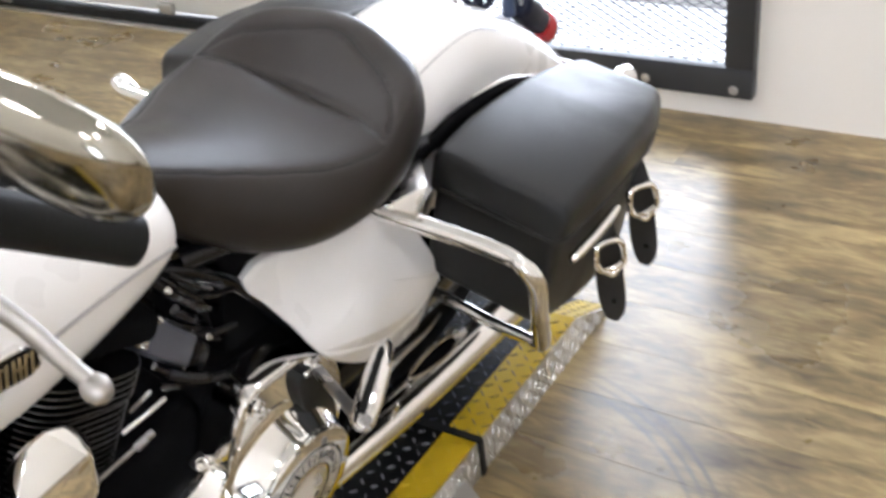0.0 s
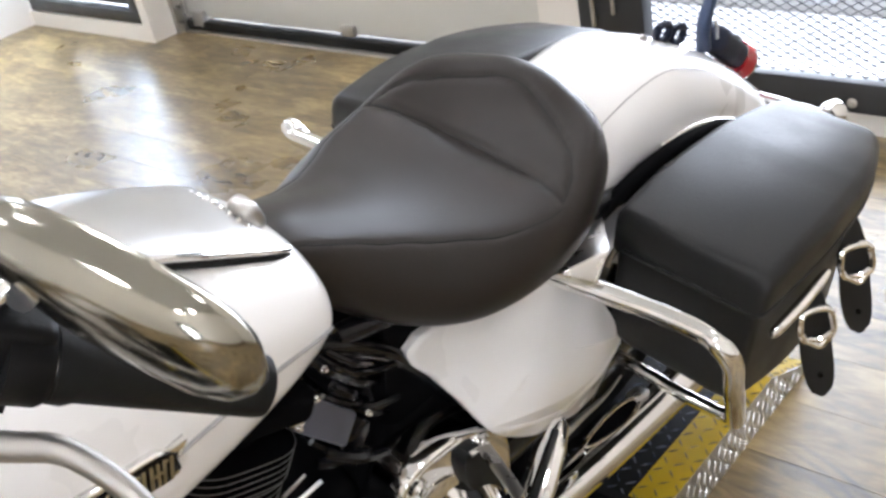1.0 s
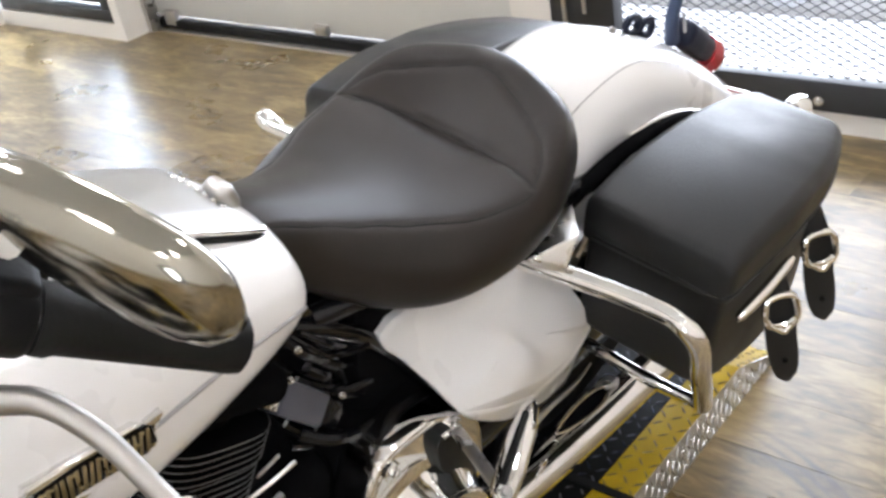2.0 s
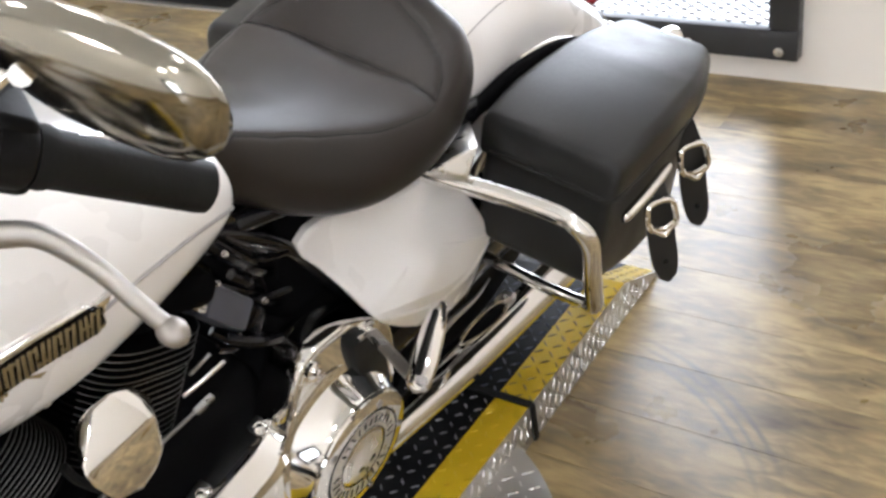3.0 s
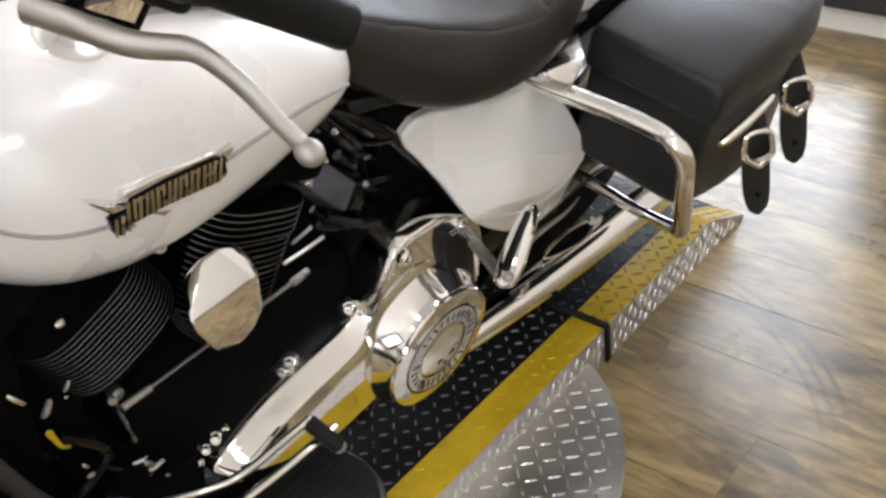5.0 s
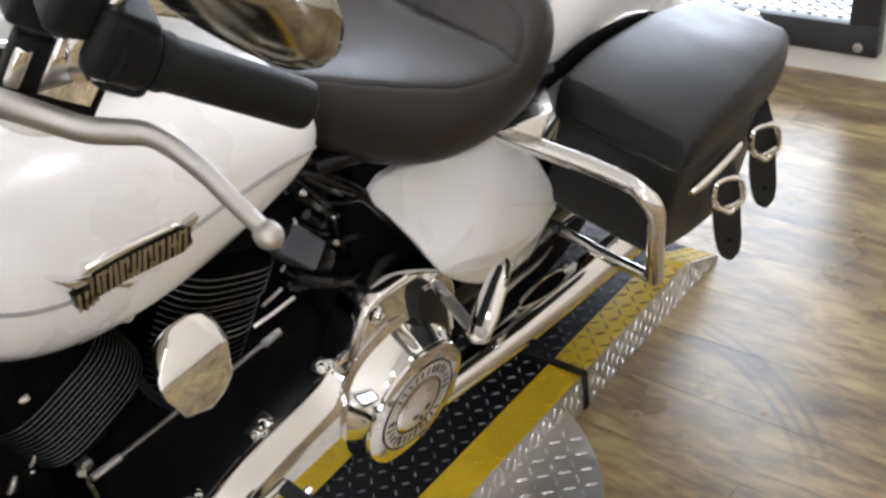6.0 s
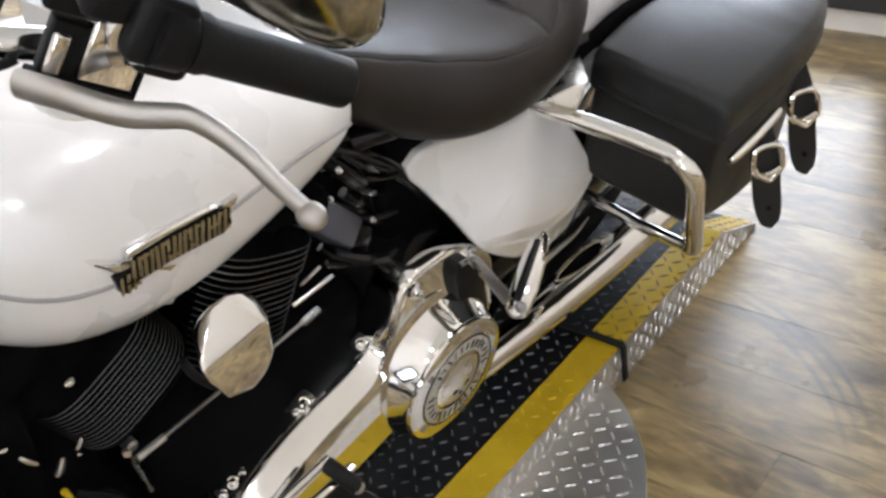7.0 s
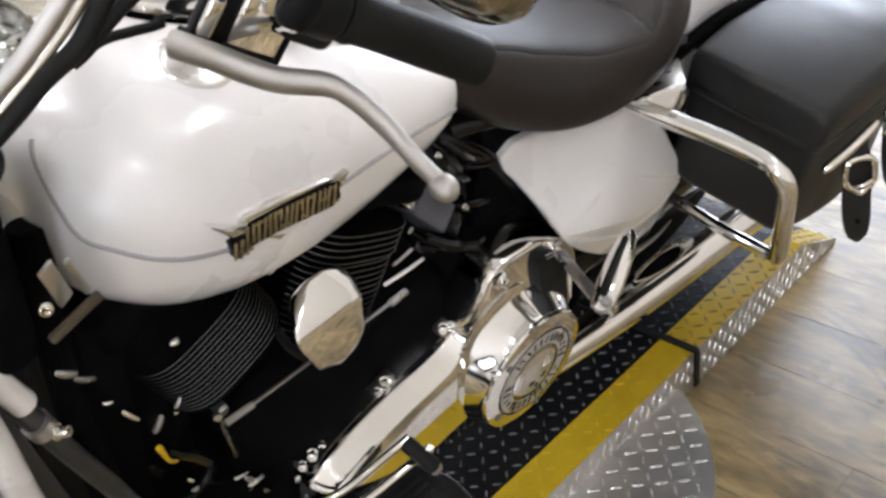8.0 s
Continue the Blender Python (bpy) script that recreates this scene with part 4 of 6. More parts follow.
# Primary: black inner case, chrome outer cover, boss and derby cover.
PRIMARY = [(-0.412, 0.472), (-0.36, 0.464), (-0.30, 0.444), (-0.258, 0.405), (-0.243, 0.355), (-0.238, 0.29), (-0.25, 0.21), (-0.30, 0.165), (-0.38, 0.148), (-0.455, 0.175), (-0.50, 0.222), (-0.60, 0.238), (-0.69, 0.245), (-0.735, 0.268), (-0.744, 0.31), (-0.725, 0.338), (-0.69, 0.346), (-0.60, 0.348), (-0.51, 0.340), (-0.482, 0.345), (-0.464, 0.372), (-0.449, 0.418), (-0.432, 0.460)]
outline = [tuple(q) for q in spline(PRIMARY, 4, True)]
part("inner_primary", slab(outline, 0.03, 0.088, 0.004, 2), ENGINE_BLACK, bike, "black inner primary case")


# Outer cover: a broad round end and a long arm with a level top and an upright outer face.
SHELL = [(-0.351, 0.474), (-0.405, 0.479), (-0.428, 0.474), (-0.440, 0.462), (-0.453, 0.436), (-0.466, 0.404), (-0.478, 0.376), (-0.490, 0.367), (-0.508, 0.358), (-0.540, 0.353), (-0.600, 0.346), (-0.650, 0.337), (-0.700, 0.322), (-0.728, 0.310), (-0.741, 0.298), (-0.733, 0.287), (-0.706, 0.272),
         (-0.660, 0.243), (-0.600, 0.217), (-0.550, 0.200), (-0.506, 0.188), (-0.470, 0.180), (-0.440, 0.170), (-0.400, 0.155), (-0.350, 0.152), (-0.300, 0.165), (-0.258, 0.205), (-0.240, 0.28), (-0.243, 0.355), (-0.258, 0.405), (-0.292, 0.444)]
shell_line = [tuple(q) for q in spline(SHELL, 4, True)]


def chamfer(deep, slight):
    """An inset that is deep along the arm and slight round the broad end."""
    return lambda q: slight + (deep - slight) * min(1.0, max(0.0, (-0.462 - q[0]) / 0.035))


shell = slab(shell_line, 0, 0, steps=((0.100, 0.0), (0.1295, 0.0), (0.1310, chamfer(0.0004, 0.0)), (0.1322, chamfer(0.0014, 0.0001)), (0.1485, chamfer(0.0145, 0.0006)), (0.1505, chamfer(0.0165, 0.0022)), (0.1518, chamfer(0.0180, 0.0045)), (0.1520, chamfer(0.0200, 0.0070))))
for z in (0.225, 0.250, 0.270, 0.282, 0.288, 0.294, 0.300, 0.306, 0.314, 0.330, 0.345):
    bmesh.ops.bisect_plane(shell, geom=shell.verts[:] + shell.edges[:] + shell.faces[:], plane_co=(0, 0, z), plane_no=(0, 0, 1))


def flare(z):
    """How far the arm's outer face stands out at a height: it leans outwards, then turns under at its foot."""
    lean = 0.40 * (0.352 - max(z, 0.304))
    turn = 0.304 - min(max(z, 0.282), 0.304)
    return lean + 0.40 * (turn - turn * turn / 0.044) - 0.05 * (0.282 - min(max(z, 0.19), 0.282))


for v in shell.verts:
    v.co.x += flare(v.co.z) * min(1.0, max(0.0, (v.co.x - 0.100) / 0.05)) * min(1.0, max(0.0, (-0.455 - v.co.y) / 0.05))
primary = part("primary_cover", shell, CHROME, bike, "chrome primary cover", 50)
part("cover_rim", tube([(0.1505, y, z) for y, z in ((-0.345, 0.466), (-0.400, 0.471), (-0.423, 0.466), (-0.434, 0.455), (-0.447, 0.429), (-0.460, 0.398), (-0.473, 0.368), (-0.487, 0.347), (-0.512, 0.334))], 0.0034, 8, 5), CHROME, primary, "polished raised rim")
DERBY_X, DERBY_Y, DERBY_Z = 0.188, -0.374, 0.269
part("derby_boss", lathe([(0, 0), (0, 0.124), (0.004, 0.121), (0.010, 0.116), (0.034, 0.101), (0.040, 0.099), (0.041, 0)], (0.149, DERBY_Y, DERBY_Z), (1, 0, 0), 64), CHROME, primary, "rounded chrome boss behind the derby cover", 60)
derby = part("derby_cover", lathe([(0, 0), (0, 0.0965), (0.002, 0.0985), (0.005, 0.0990), (0.0075, 0.0975), (0.0100, 0.088), (0.0108, 0.0765), (0.0100, 0.0755), (0.0100, 0.0475), (0.0108, 0.0465), (0.0128, 0.040), (0.0155, 0.022), (0.0165, 0.0)], (DERBY_X, DERBY_Y, DERBY_Z), (1, 0, 0), 64), CHROME, primary, "round polished derby cover", 25)
part("band", lathe([(0, 0.048), (0, 0.0715), (0.0008, 0.0715), (0.0008, 0.048), (0, 0.048)], (DERBY_X + 0.0102, DERBY_Y, DERBY_Z), (1, 0, 0), 56), BRUSHED, derby, "brushed ring band")
part("centre_disc", lathe([(0, 0), (0, 0.043), (0.0022, 0.039), (0.0052, 0.022), (0.0062, 0)], (DERBY_X + 0.0112, DERBY_Y, DERBY_Z), (1, 0, 0), 40), BRUSHED, derby, "domed brushed centre")
for r0, r1 in ((0.0725, 0.0745), (0.0468, 0.0480)):
    part("ring_line", lathe([(0, r0), (0, r1), (0.0008, r1), (0.0008, r0), (0, r0)], (DERBY_X + 0.0108, DERBY_Y, DERBY_Z), (1, 0, 0), 56), BLACK_GLOSS, derby, "thin black ring")
rnd = random.Random(21)
for k in range(30):
    if k in (9, 10, 24, 25):
        continue
    a = radians(40 + k * 12)
    m = Matrix.Translation((DERBY_X + 0.0114, DERBY_Y + 0.0598 * math.cos(a), DERBY_Z + 0.0598 * math.sin(a))) @ Matrix.Rotation(a + rnd.uniform(-0.35, 0.35), 4, "X")
    part("mark", block((0, 0, 0), (0.0010, rnd.uniform(0.011, 0.015), rnd.uniform(0.0022, 0.0040)), 0.0, 1, m), BLACK_GLOSS, derby)
for dy, dz, ry, rz in ((0.012, -0.010, 0.008, 0.0050), (-0.010, -0.012, 0.008, 0.0050), (0.001, -0.024, 0.004, 0.004)):
    bm = lathe([(0, 0), (0, 1), (1, 1), (1, 0)], (0, 0, 0), (1, 0, 0), 14)
    bmesh.ops.transform(bm, matrix=Matrix.Translation((DERBY_X + 0.0150, DERBY_Y + dy, DERBY_Z + dz)) @ Matrix.Diagonal((0.0018, ry, rz, 1)), verts=bm.verts)
    part("emblem_mark", bm, BLACK_GLOSS, derby)
for k in range(5):
    a = radians(66 + 72 * k)
    part("derby_bolt", bolt((DERBY_X + 0.0096, DERBY_Y + 0.083 * math.cos(a), DERBY_Z + 0.083 * math.sin(a)), (1, 0, 0), 0.0045, 0.0035), DARK_STEEL, derby, "small dark bolt")
# Black slab with a chrome edge, set over the boss's upper side.
notch_slab = slab([tuple(q) for q in spline([(-0.352, 0.430), (-0.345, 0.452), (-0.318, 0.440), (-0.300, 0.412), (-0.283, 0.372), (-0.268, 0.318), (-0.280, 0.308), (-0.300, 0.322), (-0.318, 0.345), (-0.338, 0.378)], 3, True)], 0.130, 0.1650, 0.002, 2)
part("notch_slab", notch_slab, RUBBER, primary, "black slab above the derby cover")
part("notch_rim", tube([(0.1655, y, z) for y, z in ((-0.345, 0.450), (-0.320, 0.442), (-0.300, 0.414), (-0.282, 0.374), (-0.268, 0.322))], 0.0036, 8, 5), CHROME, primary, "chrome edge of the black slab")
for y, z in ((-0.424, 0.455), (-0.312, 0.437), (-0.30, 0.18)):
    bm = lathe([(0, 0), (0, 0.013), (0.012, 0.013), (0.014, 0.011), (0.014, 0)], (0.146, y, z), (1, 0, 0), 16)
    lug = part("bolt_lug", bm, CHROME, primary, "chrome bolt lug")
    part("bolt", bolt((0.160, y, z), (1, 0, 0), 0.0062, 0.007), CHROME, lug, "chrome socket bolt")
for y, z, r in ((-0.484, 0.376, 0.0082), (-0.472, 0.378, 0.0066), (-0.590, 0.353, 0.0080), (-0.603, 0.346, 0.0055), (-0.696, 0.318, 0.0062), (-0.712, 0.314, 0.0080), (-0.728, 0.306, 0.0066), (-0.741, 0.294, 0.0060)):
    stud = part("flange_stud", bolt((0.118, y, z), (0.45, -0.75, 0.5), r * 0.8, r * 1.3), CHROME, primary, "chrome flange bolt")
    part("stud_ear", block((0.112, y + 0.004, z - 0.004), (0.020, 0.024, 0.016), 0.005, 2, pose(0, 0, 0, 20)), DARK_STEEL, stud, "cast bolt ear")

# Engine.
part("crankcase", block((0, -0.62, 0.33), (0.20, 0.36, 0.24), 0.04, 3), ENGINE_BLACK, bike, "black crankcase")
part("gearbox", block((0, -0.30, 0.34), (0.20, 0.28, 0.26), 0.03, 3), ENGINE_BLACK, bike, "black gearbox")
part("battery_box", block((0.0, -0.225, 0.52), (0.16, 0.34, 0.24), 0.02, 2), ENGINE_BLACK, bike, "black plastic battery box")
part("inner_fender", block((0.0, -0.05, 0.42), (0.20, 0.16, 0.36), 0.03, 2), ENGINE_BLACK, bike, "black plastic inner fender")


def fin_rim(a, wide, long, square=0.55):
    """A point of a fin's rounded outline, at a degrees from its side."""
    ca, sa = math.cos(radians(a)), math.sin(radians(a))
    return wide / 2 * math.copysign(abs(ca) ** square, ca), long / 2 * math.copysign(abs(sa) ** square, sa)


def fin_plate(c, d, wide, long, thick):
    """One cooling fin: a rounded plate across the cylinder's axis d."""
    d = Vector(d).normalized()
    s = Vector((1, 0, 0))
    u = d.cross(s)
    bm = bmesh.new()
    prof = [fin_rim(a, wide, long) for a in range(0, 360, 12)]
    rings(bm, [[Vector(c) + s * x + u * y + d * h for x, y in prof] for h in (0, thick)])
    return done(bm)


for yb, zb, ang, long in ((-0.655, 0.455, 24, 0.165), (-0.776, 0.496, -25, 0.165)):
    d = Vector((0, math.sin(radians(ang)), math.cos(radians(ang))))
    base = Vector((0, yb, zb))
    cyl = part("cylinder", lathe([(0, 0), (0, 0.066), (0.19, 0.066), (0.19, 0)], base, d, 32), ENGINE_BLACK, bike, "black finned cylinder")
    step = 0.0088 if ang > 0 else 0.0084
    for k in range(18 if ang > 0 else 14):
        w = 0.186 if k * step < 0.11 else 0.194
        fin = part("fin", fin_plate(base + d * (0.006 + step * k), d, w, long, 0.0018), ENGINE_BLACK, cyl)
        if k > 0:
            s_, u_ = Vector((1, 0, 0)), d.cross(Vector((1, 0, 0)))
            c_ = base + d * (0.0078 + step * k)
            edge = [c_ + s_ * q[0] + u_ * q[1] for q in (fin_rim(a, w, long) for a in np.linspace(*((-62, 76) if ang > 0 else (-60, 72)), 22))]
            part("fin_edge", tube(edge, 0.0007, 5, 0), FIN if ang > 0 and k > 6 else FIN_SHADED, fin, "bare metal fin edge")
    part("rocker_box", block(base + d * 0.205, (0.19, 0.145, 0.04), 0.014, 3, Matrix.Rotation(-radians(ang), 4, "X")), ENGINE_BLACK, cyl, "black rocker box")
# Added filler: black block where only deep shade shows ahead of the crankcase.
part("engine_gap_block", block((0, -0.885, 0.44), (0.13, 0.10, 0.42), 0.02, 2), ENGINE_BLACK, bike, "black filler block in the deep shade ahead of the crankcase")

# Horn cover: a faceted chrome shell.
bm = bmesh.new()
for q in ((0.138, -0.747, 0.572), (0.138, -0.651, 0.573), (0.150, -0.655, 0.527), (0.1535, -0.672, 0.513), (0.157, -0.694, 0.507), (0.157, -0.729, 0.521), (0.146, -0.743, 0.553),
          (0.106, -0.727, 0.590), (0.106, -0.702, 0.609), (0.106, -0.676, 0.610), (0.106, -0.650, 0.597), (0.108, -0.630, 0.560), (0.085, -0.715, 0.575), (0.085, -0.66, 0.575), (0.115, -0.66, 0.515), (0.115, -0.71, 0.505)):
    bm.verts.new(q)
bmesh.ops.convex_hull(bm, input=bm.verts)
bmesh.ops.dissolve_limit(bm, angle_limit=radians(14), verts=bm.verts, edges=bm.edges)
bmesh.ops.bevel(bm, geom=list(bm.edges), offset=0.0055, segments=4, affect="EDGES", profile=0.5)
horn = part("horn_cover", done(bm), CHROME, bike, "faceted chrome horn cover", 25)
part("horn_gasket", tube([(0.118, -0.752, 0.575), (0.120, -0.742, 0.545), (0.125, -0.722, 0.512)], 0.005, 8, 4), RUBBER, horn, "black rubber edge")
part("horn_bolt", bolt((0.085, -0.735, 0.632), (0.4, -0.1, 1), 0.006, 0.012), CHROME, horn, "chrome acorn bolt")

# Ignition box, coils, hoses and wires between engine and side cover.
bx = Vector((0.10, 0.62, -0.72)).normalized()
bn = Vector((0.72, -0.25, 0.62))
bn = (bn - bx * bn.dot(bx)).normalized()
bs = bn.cross(bx)
bmx = Matrix((Vector((*bx, 0)), Vector((*bs, 0)), Vector((*bn, 0)), Vector((0, 0, 0, 1)))).transposed()
ibox = part("ignition_box", block(Vector((0.088, -0.484, 0.566)) - bn * 0.022, (0.076, 0.040, 0.044), 0.004, 2, bmx), SHEEN_GREY, bike, "ignition box with the sky's grey sheen in its colour")
part("connector", block(Vector((0.088, -0.484, 0.566)) + bx * 0.058 - bn * 0.022, (0.036, 0.034, 0.034), 0.005, 2, bmx), BLACK_GLOSS, ibox, "black connector")
part("connector", block(Vector((0.088, -0.484, 0.566)) - bx * 0.056 - bn * 0.014, (0.030, 0.036, 0.030), 0.006, 2, bmx), CHROME, ibox, "chrome clip")
rnd = random.Random(5)
for k in range(26):
    y, z, x = rnd.uniform(-0.51, -0.43), rnd.uniform(0.48, 0.67), rnd.uniform(0.03, 0.085)
    a = Vector((x, y, z))
    d = Vector((rnd.uniform(-0.2, 0.3), rnd.uniform(0.5, 1), rnd.uniform(-1.0, -0.3))).normalized()
    part("hose", tube([a, a + d * 0.03 + Vector((0.012, 0, 0)), a + d * 0.075], rnd.choice((0.004, 0.006, 0.008)), 8, 5), BLACK_GLOSS, bike, "short black hose")
for x, y, z in ((0.085, -0.50, 0.615), (0.09, -0.53, 0.60), (0.09, -0.49, 0.655), (0.092, -0.435, 0.545)):
    part("fitting", bolt((x, y, z), (1, -0.2, 0.5), 0.0028, 0.006), CHROME, bike, "small chrome fitting")
part("throttle_cable", tube([(0.05, -0.50, 0.68), (0.06, -0.46, 0.65), (0.06, -0.42, 0.58), (0.06, -0.40, 0.50)], 0.006, 8, 6), RUBBER, bike, "black cable")
part("chrome_pipe", tube([(0.11, -0.589, 0.525), (0.112, -0.557, 0.527), (0.11, -0.525, 0.526)], 0.0024, 8, 4), SATIN, bike, "thin bright rod")
part("chrome_pipe", tube([(0.11, -0.577, 0.549), (0.112, -0.567, 0.553), (0.11, -0.545, 0.555)], 0.0020, 8, 4), DARK_STEEL, bike, "thin steel rod")

# Frame tubes.
for side in (1, -1):
    part("frame_tube", tube([(0.05 * side, -0.95, 0.80), (0.09 * side, -0.97, 0.60), (0.11 * side, -0.95, 0.35), (0.12 * side, -0.88, 0.22), (0.12 * side, -0.60, 0.19), (0.12 * side, -0.25, 0.20), (0.11 * side, -0.15, 0.30)], 0.018, 12, 5), ENGINE_BLACK, bike, "black frame tube")
    part("frame_tube", tube([(0.05 * side, -0.55, 0.69), (0.07 * side, -0.45, 0.645), (0.075 * side, -0.36, 0.56), (0.09 * side, -0.28, 0.44), (0.10 * side, -0.22, 0.33)], 0.013, 12, 5), BLACK_GLOSS, bike, "black frame tube")
    part("seat_rail", tube([(0.065 * side, -0.45, 0.655), (0.10 * side, -0.25, 0.640), (0.12 * side, 0.0, 0.62), (0.12 * side, 0.2, 0.56)], 0.014, 12, 5), BLACK_GLOSS, bike, "black seat rail")
    part("swingarm", block((0.12 * side, -0.04, 0.31), (0.035, 0.42, 0.06), 0.012, 2, pose(0, 0, 0, -2)), BLACK_GLOSS, bike, "black swingarm")
    part("bag_bracket", tube([(0.122 * side, -0.06, 0.615), (0.13 * side, 0.06, 0.645), (0.13 * side, 0.22, 0.62), (0.128 * side, 0.36, 0.55)], 0.011, 10, 5), ENGINE_BLACK, bike, "black saddlebag bracket")
    part("shock", tube([(0.125 * side, -0.06, 0.30), (0.125 * side, 0.05, 0.46)], 0.028, 14, 0), BLACK_GLOSS, bike, "black shock absorber")
    for k in range(4):
        part("bracket_nut", bolt((0.14 * side, -0.055 + 0.035 * k, 0.37 + 0.012 * k), (side, -0.4, 0.3), 0.0055, 0.012), CHROME, bike, "small bright nut")

# Gear change: rod, lever, heel-toe shifter, peg, floorboard.
rod = part("shift_rod", tube([(0.09, -0.811, 0.4413), (0.09, -0.703, 0.448), (0.09, -0.531, 0.458)], 0.0024, 10, 0), DARK_STEEL, bike, "steel shift rod")
for y0, y1, z0, z1, r, mat in ((-0.812, -0.774, 0.4413, 0.4425, 0.0044, SATIN), (-0.5580, -0.5310, 0.4555, 0.4580, 0.0050, DARK_STEEL)):
    part("rod_end", tube([(0.09, y0, z0), (0.09, y1, z1)], r, 14, 0), mat, rod, "metal rod end")
part("shift_lever", tube([(0.09, -0.822, 0.472), (0.092, -0.817, 0.438), (0.092, -0.806, 0.375)], 0.0023, 10, 4), DARK_STEEL, bike, "steel shift lever")
joint = part("lever_joint", lathe([(-0.008, 0), (-0.008, 0.0074), (0.004, 0.0078), (0.007, 0.005), (0.007, 0)], (0.090, -0.8165, 0.4715), (1, 0, 0), 18), DARK_STEEL, bike, "dark ball joint")
part("joint_collar", lathe([(0, 0), (0, 0.0048), (0.006, 0.0048), (0.006, 0)], (0.094, -0.8240, 0.4720), (1, -0.5, 0.2), 14), SATIN, joint, "bright collar")
shifter = part("toe_shifter", tube([(0.17, -0.83, 0.36), (0.205, -0.775, 0.372), (0.215, -0.742, 0.378), (0.215, -0.70, 0.380), (0.215, -0.645, 0.383)], 0.0052, 10, 5), CHROME, bike, "chrome shifter arm")
part("shifter_bar", tube([(0.225, -0.76, 0.345), (0.23, -0.70, 0.352), (0.23, -0.62, 0.355)], 0.006, 10, 5), CHROME, shifter, "chrome rail")
pegr = part("shifter_peg", lathe([(0, 0), (0, 0.009), (0.005, 0.0102), (0.046, 0.0102), (0.050, 0.009), (0.050, 0.005), (0.053, 0.005), (0.053, 0)], (0.215, -0.652, 0.382), (0.8, 0.28, -0.52), 20), RUBBER, shifter, "black rubber shifter peg")
part("peg_cap", lathe([(0, 0), (0, 0.0085), (0.004, 0.006), (0.004, 0)], Vector((0.215, -0.652, 0.382)) + Vector((0.8, 0.28, -0.52)).normalized() * 0.052, (0.8, 0.28, -0.52), 14), SATIN, pegr, "bright end cap")
board = part("floorboard", slab([tuple(v) for v in spline([(-0.84, -0.055), (-0.81, -0.068), (-0.66, -0.068), (-0.615, -0.050), (-0.60, 0.0), (-0.615, 0.050), (-0.66, 0.068), (-0.81, 0.068), (-0.84, 0.055)], 3, True)], 0.0, 0.014, 0.005, 3), BLACK_CHROME, bike, "rider floorboard with a dark polished edge")
board.matrix_local = Matrix.Translation((0.265, 0, 0.285)) @ Matrix(((0, 0, 1, 0), (0, 1, 0, 0), (1, 0, 0, 0), (0, 0, 0, 1)))
pad = part("pad", slab([tuple(v) for v in spline([(-0.83, -0.050), (-0.805, -0.061), (-0.66, -0.061), (-0.622, -0.045), (-0.608, 0.0), (-0.622, 0.045), (-0.66, 0.061), (-0.805, 0.061), (-0.83, 0.050)], 3, True)], 0.0145, 0.022, 0.003, 2), RUBBER, board, "black rubber pad")
for k in range(9):
    part("rib", block((0.0235, -0.72, -0.045 + 0.0112 * k), (0.0016, 0.17, 0.0045), 0.0006, 1), RUBBER, pad)
part("footboard_bracket", tube([(0.11, -0.70, 0.24), (0.20, -0.70, 0.27), (0.27, -0.70, 0.28)], 0.013, 10, 5), BLACK_GLOSS, bike, "black floorboard bracket")
part("side_stand", tube([(0.11, -0.78, 0.20), (0.19, -0.80, 0.10), (0.24, -0.81, 0.0)], 0.012, 10, 4), CHROME, bike, "chrome side stand")
rnd = random.Random(9)
for y, z, ln, r, lean in ((-0.978, 0.692, 0.022, 0.0052, 0.5), (-0.963, 0.670, 0.020, 0.0046, 0.4), (-0.9496, 0.627, 0.009, 0.0034, 0.2), (-0.931, 0.590, 0.024, 0.0042, 0.9), (-0.907, 0.558, 0.018, 0.0054, -0.6), (-0.883, 0.572, 0.012, 0.0028, -0.7), (-0.8833, 0.551, 0.006, 0.0026, 0.5), (-0.8835, 0.438, 0.014, 0.0034, 0.9), (-0.881, 0.420, 0.010, 0.0030, 0.3), (-0.822, 0.384, 0.020, 0.0046, 0.2), (-0.812, 0.368, 0.018, 0.0050, 0.8), (-0.800, 0.348, 0.020, 0.0040, -0.2), (-0.790, 0.322, 0.016, 0.0046, 0.7), (-0.806, 0.340, 0.012, 0.0034, -0.5), (-0.872, 0.650, 0.010, 0.0060, 0.2)):
    a = Vector((0.12 + rnd.uniform(-0.004, 0.004), y, z))
    e = Vector((rnd.uniform(-0.2, 0.2), 0.55, -lean)).normalized() * ln / 2
    part("front_fitting", tube([a - e, a - e * 0.2 + Vector((r * 0.4, 0, 0)), a + e], r * 0.62, 9, 3, taper=lambda t: 0.55 + 0.55 * math.sin(math.pi * (0.1 + 0.75 * t))), rnd.choice((CHROME, SATIN, DARK_STEEL, DARK_STEEL)), bike, "small metal fitting")
for k in range(9):
    a = Vector((rnd.uniform(0.04, 0.12), rnd.uniform(-0.97, -0.82), rnd.uniform(0.30, 0.52)))
    part("front_hose", tube([a, a + Vector((0.02, rnd.uniform(-0.03, 0.05), -0.05)), a + Vector((0.01, rnd.uniform(-0.05, 0.08), -0.11))], 0.007, 8, 5), BLACK_GLOSS, bike, "black hose")
part("cable_tag", tube([(0.12, -0.910, 0.519), (0.12, -0.907, 0.508), (0.123, -0.9026, 0.4924), (0.12, -0.893, 0.480)], 0.0026, 8, 4, taper=lambda t: 1.5 - 0.9 * t), TREAD_YELLOW, bike, "yellow cable tag")
